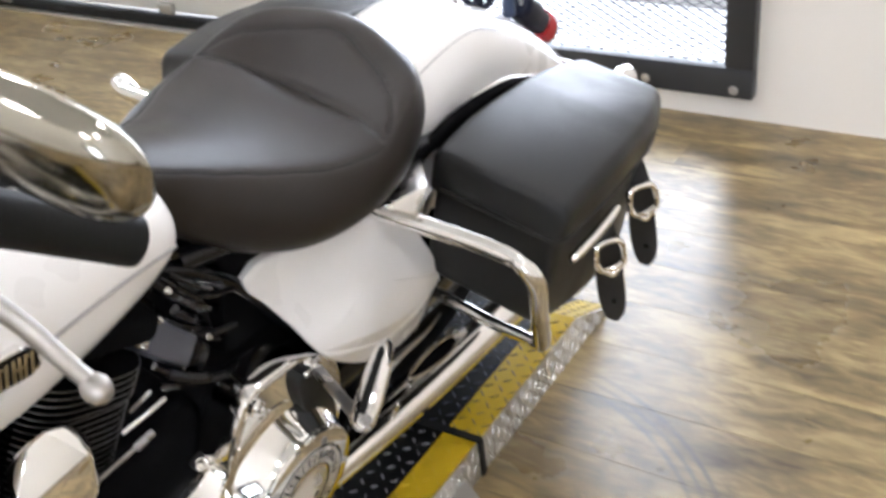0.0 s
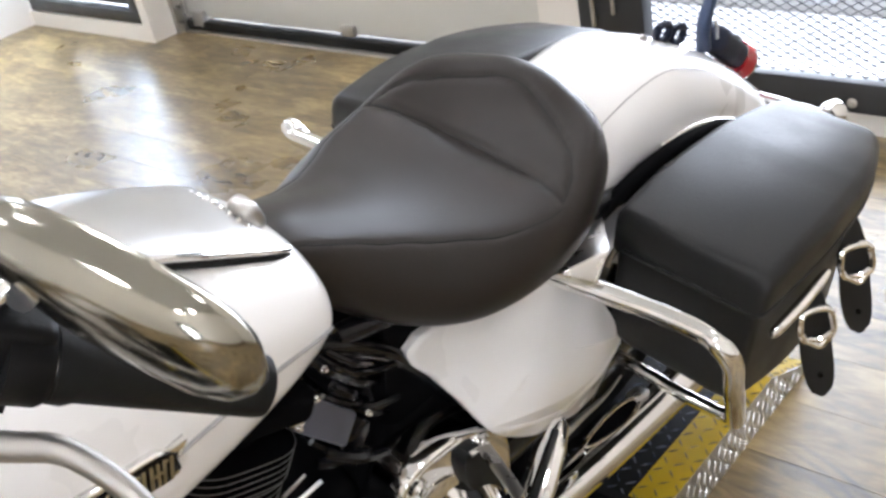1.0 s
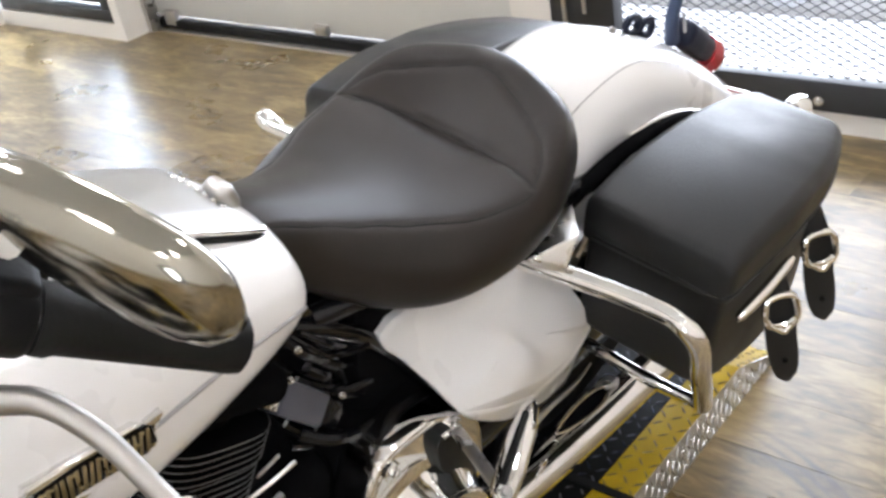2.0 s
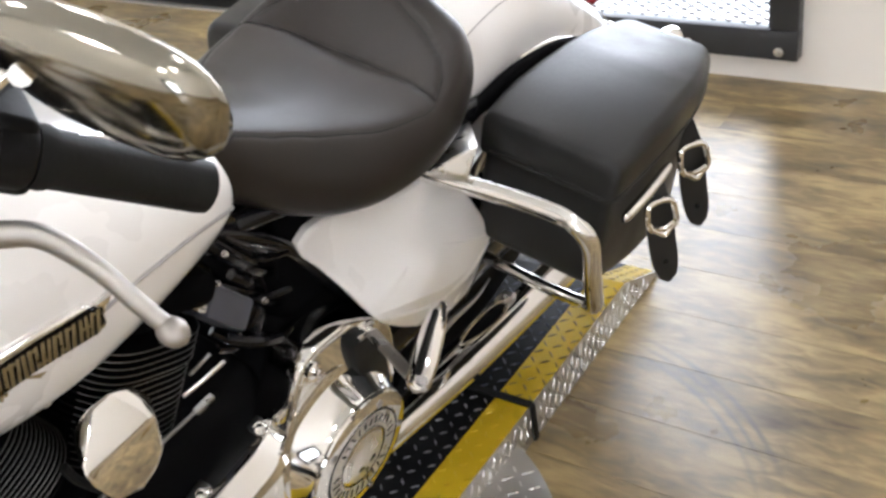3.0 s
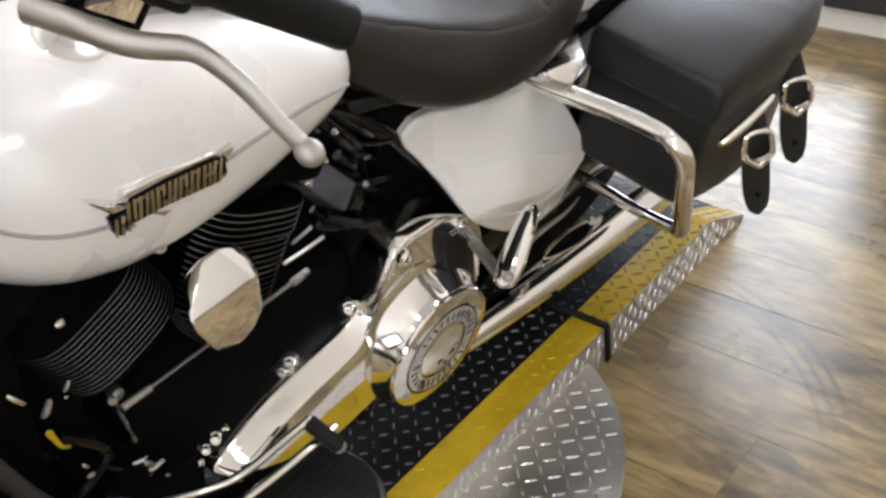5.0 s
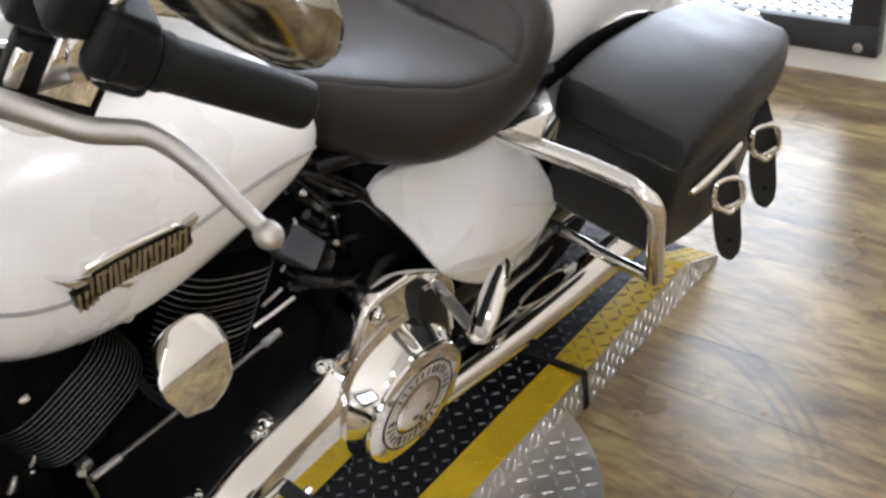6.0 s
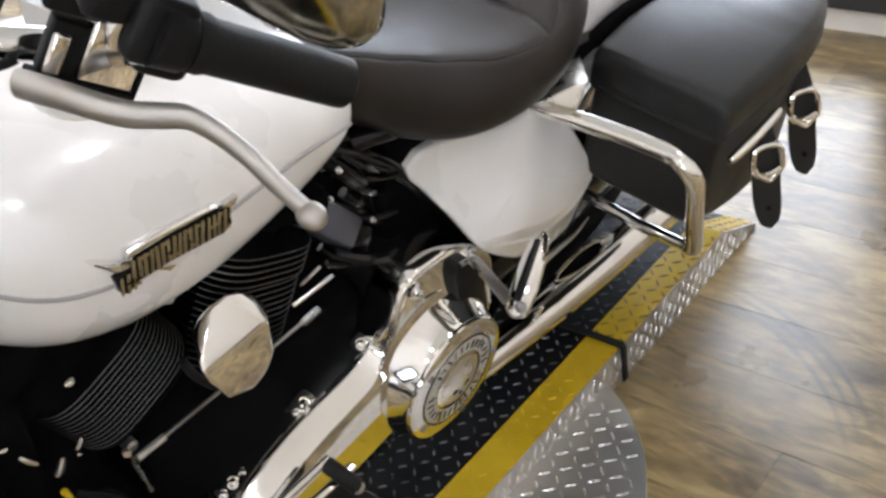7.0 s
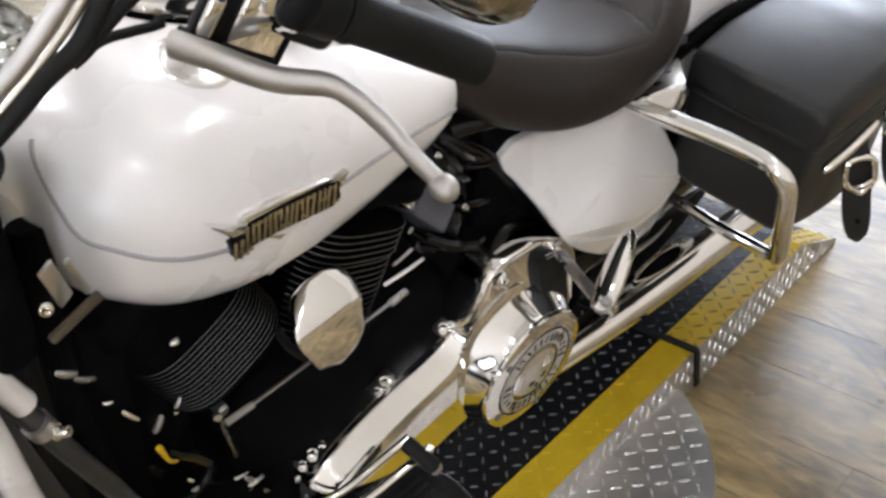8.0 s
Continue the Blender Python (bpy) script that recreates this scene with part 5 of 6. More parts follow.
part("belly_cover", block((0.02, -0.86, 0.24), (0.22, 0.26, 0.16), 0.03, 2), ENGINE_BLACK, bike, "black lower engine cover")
# Added filler block: deep shade between steering neck and engine put in as black.
part("front_gap_block", block((0.0, -0.935, 0.50), (0.17, 0.06, 0.36), 0.01, 2), ENGINE_BLACK, bike, "black block standing in for the deep shade ahead of the engine")

# Tank trim: cap, console, stripe, nameplate.
cap_d = Vector((0.35, 0.05, 1)).normalized()
part("fuel_cap", lathe([(-0.004, 0), (-0.004, 0.040), (0.002, 0.041), (0.004, 0.038), (0.005, 0.034), (0.010, 0.032), (0.013, 0.028), (0.014, 0.0)], (0.062, -0.776, 0.884), cap_d, 36), BRUSHED, bike, "chrome fuel cap")
bm = bmesh.new()
loops = []
LIP = ((-0.74, -0.635, -0.58, -0.52, -0.50), (0.060, 0.066, 0.072, 0.075, 0.070), (0.915, 0.877, 0.851, 0.821, 0.808))
for y in np.linspace(-0.735, -0.508, 15):
    w, z = float(np.interp(y, LIP[0], LIP[1])), float(np.interp(y, LIP[0], LIP[2]))
    loops.append([(-w, y, z - 0.045), (-w, y, z - 0.002), (-w * 0.9, y, z + 0.003), (-w * 0.5, y, z + 0.006), (0, y, z + 0.007), (w * 0.5, y, z + 0.006), (w * 0.9, y, z + 0.003), (w, y, z - 0.002), (w, y, z - 0.045)])
rings(bm, loops)
console = part("console", done(bm), SATIN_PALE, bike, "satin metal tank console")
edge = [(float(np.interp(y, LIP[0], LIP[1])) + 0.001, y, float(np.interp(y, LIP[0], LIP[2]))) for y in np.linspace(-0.73, -0.503, 12)]
part("console_lip", tube(edge, 0.0035, 8, 2), CHROME, console, "chrome lip")
part("console_edge", tube([(x + 0.001, y, z - 0.008) for x, y, z in edge], 0.0034, 8, 2), RUBBER, console, "black rubber edging")
part("console_end", block((0.010, -0.500, 0.818), (0.034, 0.022, 0.034), 0.009, 3, pose(0, 0, 0, 20)), SATIN, console, "grey end tab")
for k in range(8):
    part("bead", lathe([(-0.004 * math.cos(a), 0.004 * math.sin(a)) for a in np.linspace(0, math.pi, 7)], (-0.052 + 0.012 * k, -0.517, 0.826 - 0.0004 * (k - 4) ** 2), (0, 0, 1), 10), CHROME, console, "chrome bead")
for side in (1, -1):
    pts = [tank_point(y, side * a, 0.0004) for y, a in ((-0.925, 20), (-0.932, 31), (-0.935, 60), (-0.930, 81), (-0.914, 87), (-0.887, 91), (-0.853, 92), (-0.80, 91), (-0.73, 88), (-0.66, 86), (-0.59, 86), (-0.53, 90), (-0.505, 100))]
    part("pinstripe", tube(pts, 0.0024, 6, 6), GREY_LINE, tank, "thin grey pinstripe")
PLATE = [(-0.8326, 0.7880), (-0.8300, 0.7700), (-0.8223, 0.7640), (-0.8153, 0.7712), (-0.7778, 0.7706), (-0.7182, 0.7635), (-0.7077, 0.7692), (-0.7100, 0.7860), (-0.7176, 0.7939), (-0.7761, 0.7995), (-0.8070, 0.8005), (-0.8120, 0.7920), (-0.8220, 0.7900)]
name_plate = part("nameplate", slab(PLATE, 0.158, 0.1715, 0.0015, 2), BLACK_GLOSS, tank, "black nameplate with raised gold bars and chrome wings")
part("top_edge", slab([(-0.8200, 0.8010), (-0.8168, 0.8100), (-0.7818, 0.8080), (-0.7242, 0.8010), (-0.7176, 0.7950), (-0.7761, 0.8005)], 0.160, 0.1725, 0.003, 3), CHROME, name_plate, "chrome upper edge")
# Raised bars in the rhythm of the worn lettering, leaning back a little.
rnd = random.Random(14)
y = -0.8285
while y < -0.7125:
    wide = rnd.uniform(0.0026, 0.0040)
    low = 0.7665 + 0.1 * max(0.0, -0.8153 - y) if y < -0.8153 else float(np.interp(y, (-0.8153, -0.7778, -0.7182), (0.7735, 0.7725, 0.7660)))
    high = 0.7865 if y < -0.8180 else float(np.interp(y, (-0.8070, -0.7761, -0.7176), (0.7975, 0.7965, 0.7905)))
    part("raised_mark", block((0.1720, y, (low + high) / 2), (0.0022, wide, high - low), 0.0006, 1, pose(0, 0, 0, rnd.uniform(-9, -3))), GOLD, name_plate)
    if rnd.random() < 0.65:
        part("raised_mark", block((0.1719, y + wide * 1.05, low + (high - low) * rnd.choice((0.12, 0.5, 0.88))), (0.0020, 0.0042, 0.0030), 0.0006, 1, pose(0, 0, 0, rnd.uniform(-20, 20))), GOLD, name_plate)
    y += wide + rnd.uniform(0.0024, 0.0040)
part("wing", slab([(-0.8500, 0.8160), (-0.8340, 0.8070), (-0.8137, 0.7960), (-0.8160, 0.7900), (-0.8300, 0.7925)], 0.160, 0.1715, 0.003, 3), CHROME, name_plate, "chrome wing tip")
part("wing", slab([(-0.7150, 0.7945), (-0.6975, 0.7945), (-0.7020, 0.7860), (-0.7080, 0.7790), (-0.7100, 0.7870)], 0.158, 0.171, 0.002, 2), CHROME, name_plate, "chrome wing tip")
part("wing", slab([(-0.7915, 0.7700), (-0.7487, 0.7665), (-0.7640, 0.7600), (-0.7787, 0.7560)], 0.156, 0.168, 0.002, 2), GOLD, name_plate, "gold point")

# Handlebar and controls on the left.
GRIP_OUT, GRIP_IN = Vector((0.361, -0.747, 1.028)), Vector((0.318, -0.836, 1.083))
gd = (GRIP_OUT - GRIP_IN).normalized()
bar = part("handlebar", tube([GRIP_OUT - gd * 0.02, GRIP_IN - gd * 0.01, (0.286, -0.844, 1.068), (0.25, -0.842, 1.050), (0.20, -0.848, 1.032), (0.12, -0.872, 1.015), (0.0, -0.89, 1.0), (-0.12, -0.872, 1.015), (-0.20, -0.846, 1.030), (-0.27, -0.842, 1.055), (-0.318, -0.836, 1.083), (-0.361, -0.747, 1.028)], 0.0125, 14, 8), CHROME, bike, "chrome handlebar")
part("grip", lathe([(-0.112, 0), (-0.112, 0.0178), (-0.105, 0.0184), (-0.10, 0.0166), (-0.010, 0.0164), (-0.006, 0.0158), (-0.004, 0.013), (-0.004, 0)], GRIP_OUT, gd, 28), RUBBER, bar, "black rubber handlebar grip")
part("grip", lathe([(-0.112, 0), (-0.112, 0.0185), (-0.002, 0.0178), (0, 0.014), (0, 0)], (-0.361, -0.747, 1.028), (-gd.x, gd.y, gd.z), 24), RUBBER, bar, "black rubber handlebar grip")
hm = gd.to_track_quat("Z", "X").to_matrix().to_4x4()
part("switch_housing", block(GRIP_OUT - gd * 0.130 + Vector((-0.012, 0.006, 0.002)), (0.044, 0.046, 0.036), 0.007, 3, hm), BLACK_SATIN, bar, "black switch housing")
part("switch_housing_inner", block(GRIP_OUT - gd * 0.156 + Vector((-0.014, 0.010, 0.014)), (0.036, 0.038, 0.030), 0.007, 3, hm), BLACK_SATIN, bar, "black inner half of the switch housing")
part("switch_collar", lathe([(-0.134, 0), (-0.134, 0.0200), (-0.117, 0.0200), (-0.1135, 0.0180), (-0.1135, 0)], GRIP_OUT, gd, 24), BLACK_SATIN, bar, "black collar inside the grip")
part("switch_housing_lower", block(Vector((0.286, -0.832, 1.064)), (0.034, 0.030, 0.036), 0.008, 3, hm), BLACK_SATIN, bar, "black lower housing half")
# Lever clamp: a polished block set along the bar, its flat face outwards.
CLAMP_AT = Vector((0.252, -0.876, 1.043))
cu = gd.copy()
cn = Vector((0.964, -0.265, -0.04))
cn = (cn - cu * cn.dot(cu)).normalized()
cv = cn.cross(cu)
if cv.z < 0:
    cv = -cv
cm = Matrix((Vector((*cu, 0)), Vector((*cn, 0)), Vector((*cv, 0)), Vector((0, 0, 0, 1)))).transposed()


def clamp_piece(u0, u1, v0, v1, n0, n1, bevel):
    c = CLAMP_AT + cu * (u0 + u1) / 2 + cv * (v0 + v1) / 2 + cn * (n0 + n1) / 2
    return block(c, (abs(u1 - u0), abs(n1 - n0), abs(v1 - v0)), bevel, 3, cm)


clamp = part("lever_clamp", clamp_piece(0.002, 0.038, 0.001, 0.047, -0.030, 0.0, 0.003), CHROME, bar, "polished clutch lever clamp")
part("clamp_half", clamp_piece(-0.018, -0.007, 0.000, 0.029, -0.014, 0.0, 0.003), CHROME, clamp, "polished clamp half")
part("clamp_groove", clamp_piece(-0.020, 0.0025, -0.001, 0.036, -0.016, -0.003, 0.002), BLACK_SATIN, clamp, "dark groove")
part("clamp_foot", clamp_piece(-0.026, 0.040, -0.004, 0.0005, -0.012, 0.001, 0.0015), BLACK_SATIN, clamp, "dark lower edge")
part("clamp_side", clamp_piece(0.038, 0.0405, -0.004, 0.024, -0.012, 0.0008, 0.0008), BLACK_SATIN, clamp, "dark side edge")
part("clamp_cap", clamp_piece(-0.030, 0.034, 0.041, 0.062, -0.045, 0.002, 0.004), BLACK_SATIN, clamp, "black cap over the clamp")
part("clamp_back", clamp_piece(0.020, 0.066, 0.012, 0.058, -0.050, -0.028, 0.006), BLACK_SATIN, clamp, "black rear half of the clamp")
for du, dv in ((0.022, 0.044), (0.036, 0.034)):
    part("clamp_bolt", bolt(CLAMP_AT + cu * du + cv * dv - cn * 0.002, cn, 0.0062, 0.005), DARK_STEEL, clamp, "dark socket bolt")
lev = spline([(0.236, -0.899, 1.046), (0.262, -0.889, 1.045), (0.280, -0.879, 1.041), (0.294, -0.868, 1.0365), (0.308, -0.857, 1.0365), (0.322, -0.846, 1.0365), (0.336, -0.838, 1.029), (0.354, -0.831, 1.0165), (0.378, -0.828, 1.0035), (0.401, -0.826, 0.995)], 6)
bm = bmesh.new()
loops = []
for i, q in enumerate(lev):
    a, b = Vector(lev[max(i - 1, 0)]), Vector(lev[min(i + 1, len(lev) - 1)])
    d = (b - a).normalized()
    up = Vector((0, -0.35, 1))
    s_ = d.cross(up).normalized()
    u_ = s_.cross(d)
    t_ = i / (len(lev) - 1)
    w, h = (0.0085 - 0.003 * t_), (0.0112 - 0.0042 * t_)
    loops.append([Vector(q) + s_ * w * math.cos(k) + u_ * h * math.sin(k) for k in np.linspace(0, 2 * math.pi, 15)[:-1]])
rings(bm, loops)
lever = part("clutch_lever", done(bm), LEVER, bar, "satin alloy clutch lever")
part("lever_ball", lathe([(-0.0105 * math.cos(a), 0.0088 * math.sin(a)) for a in np.linspace(0, math.pi, 13)], (0.402, -0.8265, 0.9945), (1, 0, 0), 20), LEVER, lever, "round lever end")
# Mirror: a chrome teardrop shell on a stem.
MC = Vector((0.372, -0.822, 1.150))
mx = (Vector((0.438, -0.805, 1.141)) - Vector((0.312, -0.838, 1.163))).normalized()
mz = Vector((-0.05, -0.35, 1.0))
mz = (mz - mx * mz.dot(mx)).normalized()
my = mz.cross(mx)
bm = bmesh.new()
loops = []
for h, k in ((0.008, 0.92), (0.003, 1.0), (-0.004, 0.985), (-0.010, 0.91), (-0.0148, 0.74), (-0.0178, 0.50), (-0.0192, 0.25), (-0.0196, 0.03)):
    ring = []
    for a in np.linspace(0, 2 * math.pi, 33)[:-1]:
        ca, sa = math.cos(a), math.sin(a)
        ring.append(MC + mx * (0.069 * k * math.copysign(abs(ca) ** 0.72, ca)) + mz * ((0.034 if sa > 0 else 0.045) * k * math.copysign(abs(sa) ** 0.85, sa) * (1 + 0.16 * ca)) + my * h)
    loops.append(ring)
rings(bm, loops)
mirror = part("mirror", done(bm), MIRROR_SHELL, bar, "chrome teardrop mirror shell in a darker, browner tint", 60)
part("mirror_stem", tube([MC - mx * 0.03 - my * 0.02, MC - mx * 0.055 - mz * 0.03, (0.30, -0.862, 1.105), (0.295, -0.868, 1.085)], 0.006, 10, 6), CHROME, mirror, "chrome mirror stem")

part("wire_loom", tube([(0.290, -0.8140, 1.1460), (0.290, -0.8162, 1.1434), (0.290, -0.8217, 1.1284), (0.290, -0.8220, 1.1106), (0.286, -0.8300, 1.0900)], 0.0062, 12, 6), BLACK_GLOSS, bar, "black sheathed wires beside the mirror stem")

# Steering head: cables, fork tops, lamp bar.
SIGNAL_AXIS = Vector((0.90, -0.25, 0.35)).normalized()
for side in (1, -1):
    part("fork_tube", tube([(0.115 * side, -1.47, 0.32), (0.115 * side, -1.27, 0.65), (0.115 * side, -1.07, 0.99)], 0.026, 16, 0), CHROME, bike, "chrome fork tube")
    lamp = part("passing_lamp", lathe([(-0.06, 0.01), (-0.055, 0.03), (-0.03, 0.05), (0.0, 0.058), (0.012, 0.058), (0.012, 0.052)], (0.165 * side, -1.10, 1.00), (0, -1, 0.05), 28), CHROME, bike, "chrome passing lamp")
    part("lens", lathe([(0, 0.051), (0.008, 0.045), (0.014, 0.02), (0.015, 0)], (0.165 * side, -1.108, 1.00), (0, -1, 0.05), 28), GLASS, lamp, "ribbed clear lens")
nacelle = part("headlamp_nacelle", lathe([(-0.14, 0.03), (-0.11, 0.07), (-0.04, 0.10), (0.04, 0.105), (0.05, 0.10)], (0, -1.09, 0.98), (0, -1, 0.05), 36), CHROME, bike, "chrome headlamp nacelle")
part("lens", lathe([(0, 0.098), (0.012, 0.08), (0.02, 0.04), (0.021, 0)], (0, -1.138, 0.982), (0, -1, 0.05), 36), GLASS, nacelle, "clear headlamp lens")
part("cable_loom", tube([(0.17, -1.040, 0.962), (0.17, -1.010, 0.978), (0.17, -0.981, 0.995), (0.17, -0.956, 1.0114), (0.17, -0.931, 1.0233), (0.17, -0.914, 1.041), (0.17, -0.902, 1.054), (0.175, -0.885, 1.075)], 0.0069, 14, 6), RUBBER, bike, "thick black cable loom")
part("cable_loom", tube([(0.166, -0.935, 1.012), (0.168, -0.924, 1.0184), (0.168, -0.907, 1.0306), (0.168, -0.893, 1.039), (0.168, -0.881, 1.046), (0.16, -0.86, 1.06)], 0.0056, 12, 6), RUBBER, bike, "black cable sheath")
part("brake_line", tube([(0.17, -0.930, 1.018), (0.17, -0.910, 1.022), (0.17, -0.891, 1.020), (0.17, -0.867, 1.017), (0.165, -0.845, 1.018)], 0.0036, 10, 6), RUBBER, bike, "thin black brake line")
part("fork_cover", tube([(0.16, -1.030, 0.980), (0.16, -1.004, 0.996), (0.16, -0.981, 1.0113), (0.16, -0.958, 1.0266), (0.16, -0.930, 1.051), (0.16, -0.915, 1.065)], 0.0072, 16, 6), SATIN_PALE, bike, "satin fork cover edge")
part("fork_trim", tube([(0.164, -1.022, 0.976), (0.164, -1.002, 0.9894), (0.164, -0.979, 1.0034), (0.164, -0.953, 1.0219), (0.164, -0.931, 1.0392), (0.164, -0.912, 1.058)], 0.0050, 14, 6), CHROME, bike, "narrow chrome trim")
signal = part("front_signal", lathe([(-0.030, 0.008), (-0.024, 0.026), (-0.010, 0.034), (0.0, 0.036), (0.004, 0.0345), (0.002, 0.031), (-0.010, 0.022), (-0.016, 0.0)], (0.128, -0.972, 1.020), SIGNAL_AXIS, 32), CHROME, bike, "chrome lamp shell")
cover = part("lens", lathe([(0.0, 0.031), (0.003, 0.030), (0.006, 0.018), (0.007, 0.0)], (0.128, -0.972, 1.020), SIGNAL_AXIS, 32), GLASS, signal, "ribbed clear lens")
turn_ = SIGNAL_AXIS.to_track_quat("Z", "X").to_matrix().to_4x4()
rnd = random.Random(5)
for k in range(34):
    rr, a = 0.028 * math.sqrt((k + 0.5) / 34), k * 2.4
    m = Matrix.Translation((0.128, -0.972, 1.020)) @ turn_ @ pose(rr * math.cos(a), rr * math.sin(a), -0.008, rnd.uniform(-25, 25), rnd.uniform(-25, 25), rnd.uniform(0, 90))
    part("facet", block((0, 0, 0), (0.0068, 0.0034, 0.003), 0.0012, 1, m), CHROME, cover)
part("neck_plug", lathe([(-0.05, 0), (-0.05, 0.020), (0, 0.020), (0.004, 0.017), (0.002, 0.012), (0.002, 0)], (0.150, -1.005, 0.955), (1, 0.25, 0.3), 24), BLACK_GLOSS, bike, "black plastic neck plug")
part("neck_cover", block((0.06, -1.02, 0.84), (0.15, 0.06, 0.22), 0.02, 2), ENGINE_BLACK, bike, "black steering neck cover")
part("neck_plate", block((0.136, -0.972, 0.810), (0.004, 0.016, 0.050), 0.002, 2, pose(0, 0, 0, 15, 0, 20)), SATIN, bike, "bright neck plate")
part("neck_plate", block((0.136, -0.954, 0.806), (0.004, 0.008, 0.050), 0.002, 2, pose(0, 0, 0, 18, 0, 20)), SATIN, bike, "bright neck plate")
part("neck_fitting", bolt((0.134, -0.984, 0.788), (1, -0.2, 0.3), 0.0045, 0.006), CHROME, bike, "chrome fitting")
part("horn_bracket", tube([(0.150, -0.945, 0.790), (0.145, -0.968, 0.775), (0.14, -0.988, 0.760)], 0.0048, 8, 4), OLIVE_PLASTIC, bike, "brown plastic bracket")
# Engine guard.
for side in (1, -1):
    part("engine_guard", tube([(0.0, -1.06, 0.56), (0.06 * side, -1.06, 0.53), (0.14 * side, -1.05, 0.47), (0.24 * side, -1.03, 0.42), (0.31 * side, -1.0, 0.40), (0.31 * side, -1.0, 0.32), (0.22 * side, -0.98, 0.24), (0.10 * side, -0.96, 0.22)], 0.014, 14, 6), CHROME, bike, "chrome engine guard")
part("guard_brace", tube([(-0.05, -1.04, 0.46), (0.06, -1.04, 0.50), (0.15, -1.03, 0.46), (0.22, -1.01, 0.38)], 0.02, 14, 6), CHROME, bike, "chrome lower guard")

lower = part("guard_clamp_tube", tube([(0.12, -1.032, 0.708), (0.12, -1.0124, 0.647), (0.12, -0.989, 0.5755), (0.12, -0.9655, 0.507), (0.12, -0.944, 0.440), (0.12, -0.91, 0.36)], 0.0105, 14, 5), GUARD_GREY, bike, "dark grey lower guard tube")
part("clamp", lathe([(-0.008, 0), (-0.008, 0.013), (0.008, 0.013), (0.008, 0)], (0.122, -1.014, 0.652), (0, 0.3, -1), 18), SATIN_PALE, lower, "bright tube clamp")
part("clamp_screw", bolt((0.132, -1.0045, 0.645), (0.7, 0.6, 0.3), 0.006, 0.012), CHROME, lower, "chrome clamp screw")
part("guard_tube", tube([(0.125, -1.056, 0.785), (0.125, -1.042, 0.750), (0.125, -1.0335, 0.726), (0.125, -1.021, 0.693)], 0.0125, 16, 5), WHITE, bike, "cream white guard tube")
part("guard_tube", tube([(0.13, -1.050, 0.715), (0.13, -1.0405, 0.6685), (0.13, -1.0313, 0.6186), (0.13, -1.019, 0.5476), (0.13, -1.00, 0.46)], 0.0085, 14, 5), GUARD_GREY, bike, "dark grey guard tube")
part("guard_tube", tube([(0.14, -1.066, 0.76), (0.14, -1.060, 0.7117), (0.14, -1.056, 0.6696), (0.14, -1.050, 0.5968), (0.14, -1.04, 0.50)], 0.0150, 16, 5), WHITE, bike, "cream white guard tube")

# Added panel: the shadowed gap inside the far saddlebag is put in as black.
part("shade_panel", block((-0.135, 0.12, 0.53), (0.03, 0.40, 0.20), 0.012, 2), ENGINE_BLACK, bike, "added black panel for the shade behind the far saddlebag")

# Rear fender trim, lamps.
for x in (0.076, -0.076):
    line = []
    for i in range(6, len(prof) - 4, 3):
        q = prof[i]
        line.append((x, q[0] + 0.001, q[1] - 0.0178))
    # Thin grey bead along each side of the fender top.
    part("fender_line", tube(line, 0.0010, 6, 2), GREY_LINE, fender, "fine grey line along the fender")
part("fender_nub", bolt((0, 0.213, 0.713), (0, 0.45, 0.9), 0.006, 0.007), DARK_STEEL, fender, "dark seat stud")
for side in (1, -1):
    bm = tube([(0.1125 * side, 0.10, 0.640), (0.1125 * side, 0.20, 0.625), (0.1125 * side, 0.32, 0.575), (0.1125 * side, 0.42, 0.51)], 0.008, 10, 6, taper=lambda t: 0.4 + 0.6 * math.sin(math.pi * t))
    part("fender_trim", bm, CHROME, fender, "chrome side trim")
    sig = part("turn_signal", lathe([(-0.024, 0.006), (-0.022, 0.014), (-0.008, 0.022), (0.012, 0.023), (0.015, 0.021)], (0.150 * side, 0.625, 0.462), (0, 1, -0.2), 22), CHROME, bike, "chrome bullet turn signal")
    part("lens", lathe([(0, 0.021), (0.008, 0.015), (0.011, 0)], (0.150 * side, 0.641, 0.459), (0, 1, -0.2), 20), RED, sig, "red lens")
    part("signal_arm", tube([(0.0, 0.59, 0.46), (0.08 * side, 0.60, 0.465), (0.145 * side, 0.61, 0.465)], 0.008, 10, 4), CHROME, bike, "chrome signal bar")
# Tail lamp with its dark housing and upright bracket.
tail = part("tail_lamp", block((0.004, 0.462, 0.606), (0.054, 0.125, 0.044), 0.016, 3, pose(0, 0, 0, -37)), NAVY, bike, "dark navy tail lamp housing")
part("lens", lathe([(-0.02, 0.0), (-0.02, 0.030), (0.0, 0.036), (0.014, 0.034), (0.028, 0.022), (0.033, 0.0)], (0.004, 0.522, 0.556), (0.10, 0.80, -0.55), 24), RED, tail, "red tail lamp lens")
part("upright", tube([(0.01, 0.385, 0.635), (0.010, 0.372, 0.680), (0.010, 0.382, 0.728)], 0.0105, 14, 5, taper=lambda t: 1.15 - 0.25 * t), BLUE_GREY, tail, "blue-grey upright tube")
part("upright_edge", tube([(0.022, 0.40, 0.650), (0.022, 0.385, 0.685)], 0.003, 6, 0), SATIN, tail, "bright metal edge")
for y, z in ((0.268, 0.704), (0.312, 0.684)):
    ringp = [(0.0, y + dy, z + dz) for dy, dz in ((-0.014, -0.010), (-0.014, 0.011), (0.014, 0.007), (0.014, -0.014))]
    part("bracket_tab", tube(ringp, 0.006, 8, 3, closed=True), NAVY, tail, "navy bracket with a hole")
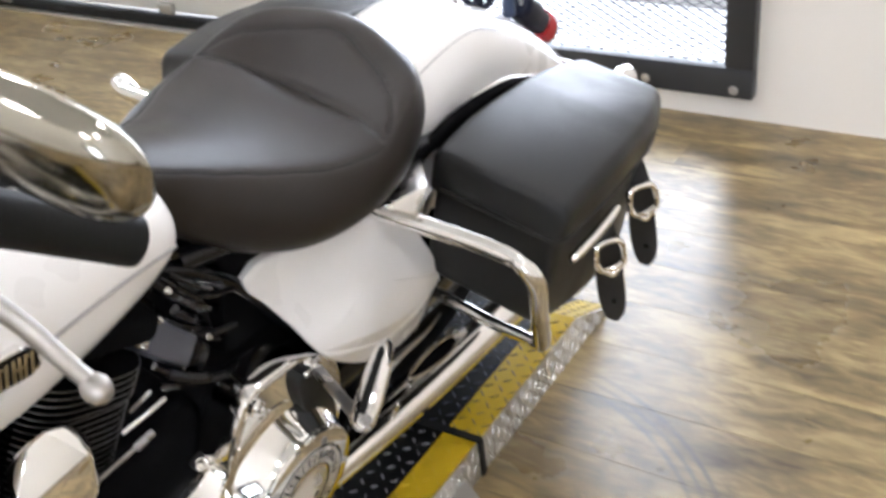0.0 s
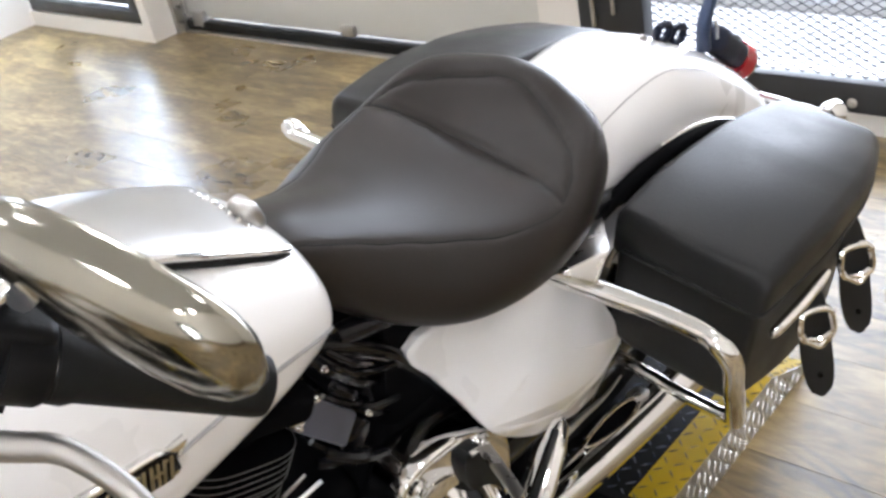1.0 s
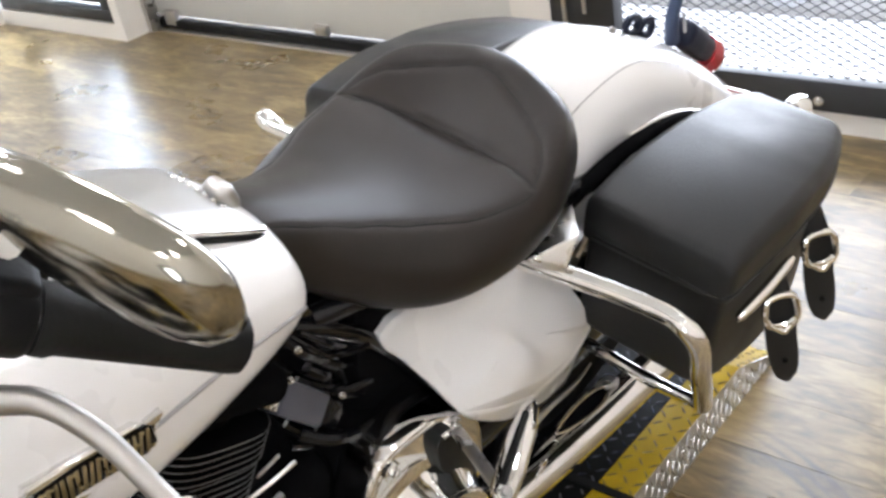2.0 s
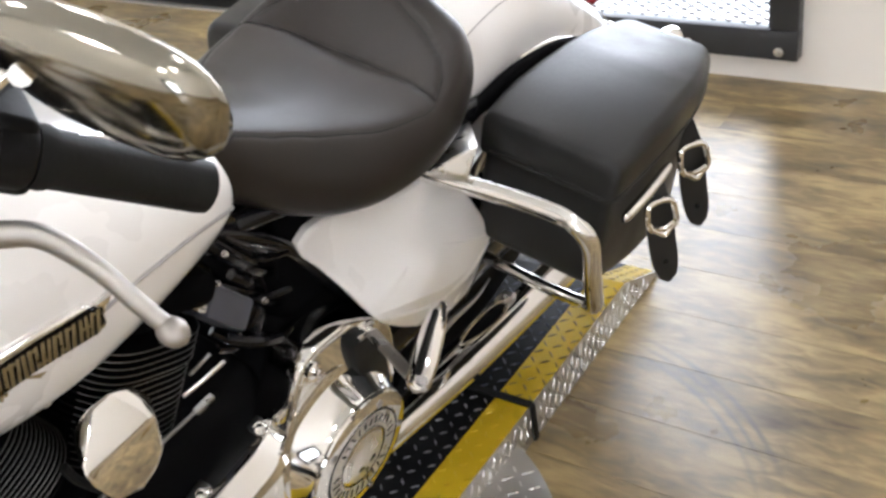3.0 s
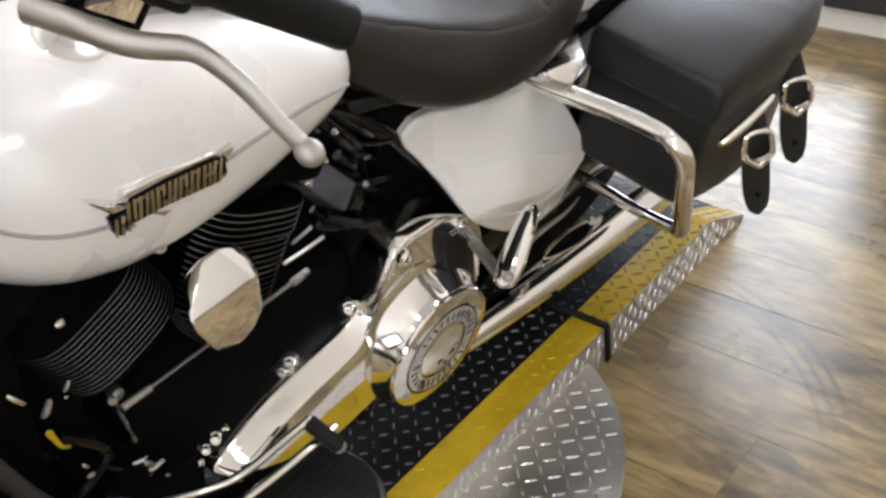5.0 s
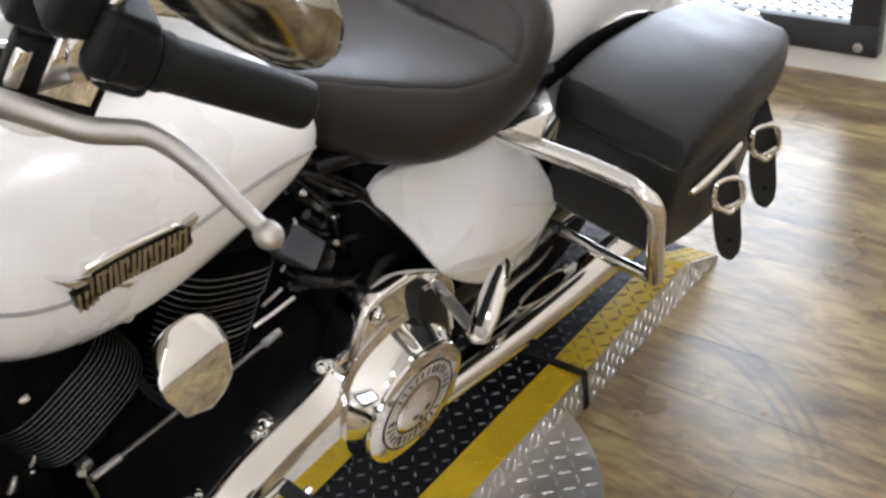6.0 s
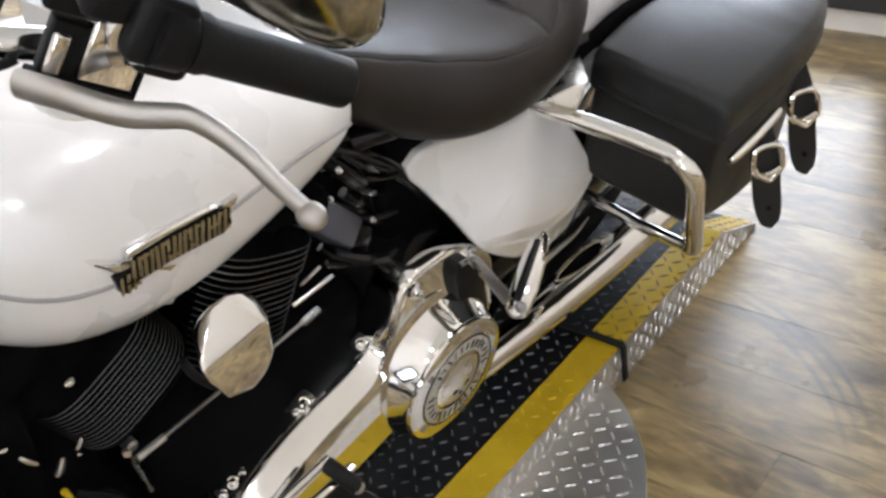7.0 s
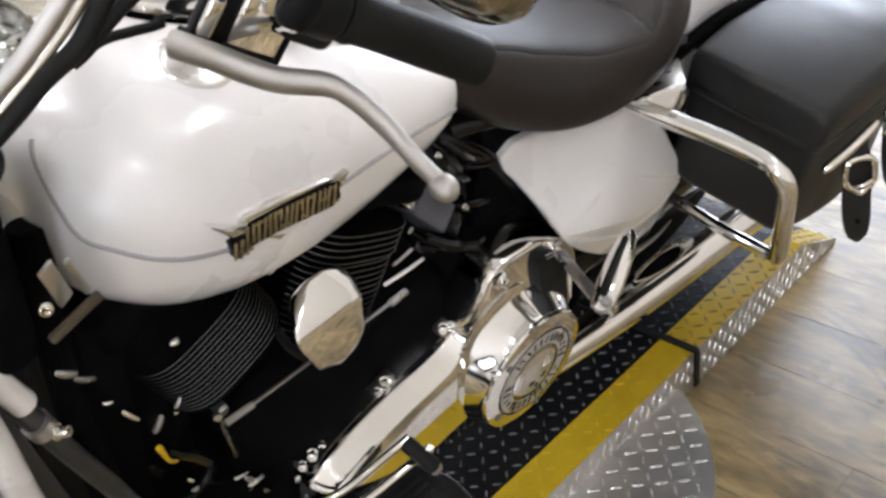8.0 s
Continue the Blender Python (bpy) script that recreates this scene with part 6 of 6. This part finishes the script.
part("label_bar", block((0.020, 0.472, 0.624), (0.016, 0.030, 0.003), 0.001, 1, pose(0, 0, 0, -37)), PALE, tail, "pale label bars")
part("label_bar", block((0.022, 0.500, 0.602), (0.014, 0.014, 0.003), 0.001, 1, pose(0, 0, 0, -37)), RED, tail, "red label bars")

# Wheels.
for y in (0.13, -1.47):
    tyre = part("wheel", lathe([(-0.055, 0.19), (-0.062, 0.21), (-0.065, 0.27), (-0.05, 0.305), (-0.02, 0.32), (0.02, 0.32), (0.05, 0.305), (0.065, 0.27), (0.062, 0.21), (0.055, 0.19), (-0.055, 0.19)], (0, y, 0.32), (1, 0, 0), 56), RUBBER, bike, "black tyre on a chrome rim")
    part("rim", lathe([(-0.05, 0.19), (-0.055, 0.205), (-0.045, 0.21), (0.045, 0.21), (0.055, 0.205), (0.05, 0.19), (0, 0.175), (-0.05, 0.19)], (0, y, 0.32), (1, 0, 0), 56), CHROME, tyre, "chrome rim")
    part("hub", lathe([(-0.07, 0), (-0.07, 0.035), (0.07, 0.035), (0.07, 0)], (0, y, 0.32), (1, 0, 0), 24), SATIN, tyre, "alloy hub")
    for k in range(10):
        a = radians(36 * k)
        part("spoke", tube([(0.02, y + 0.03 * math.cos(a), 0.32 + 0.03 * math.sin(a)), (0.0, y + 0.185 * math.cos(a), 0.32 + 0.185 * math.sin(a))], 0.007, 8, 0), SATIN, tyre)
part("front_fender", tube([(0, -1.47 + 0.37 * math.sin(radians(a)), 0.32 + 0.37 * math.cos(radians(a))) for a in range(-60, 85, 12)], 0.055, 14, 3), WHITE, bike, "gloss white front fender")

# ---- floor planks ----
PL, PW = 1.22, 0.152
plank_mesh = {}


def plank_data(ln):
    key = round(ln, 3)
    if key not in plank_mesh:
        bm = block((0, 0, -0.003), (ln - 0.0006, PW - 0.0005, 0.006), 0.0002, 1)
        me = bpy.data.meshes.new("plank")
        bm.to_mesh(me)
        bm.free()
        me.materials.append(FLOOR)
        plank_mesh[key] = me
    return plank_mesh[key]


rest = bmesh.new()
rnd = random.Random(3)
y = -3.98
while y < 1.72:
    x = LEFT_X - rnd.uniform(0.1, 1.1)
    while x < RIGHT_X:
        x0, x1 = max(x, LEFT_X), min(x + PL, RIGHT_X)
        if x1 - x0 > 0.06:
            cx, cy, ln = (x0 + x1) / 2, y + PW / 2, x1 - x0
            if cy > -1.0:
                ob = new("plank", plank_data(ln))
                ob.location, ob.parent = (cx, cy, 0), floor
            else:
                block((cx, cy, -0.003), (ln - 0.0015, PW - 0.0015, 0.006), 0.0, 1, None, rest)
        x += PL
    y += PW
rest_ob = part("planks_far", rest, FLOOR, floor)
rest_ob["kind"] = "stuff"
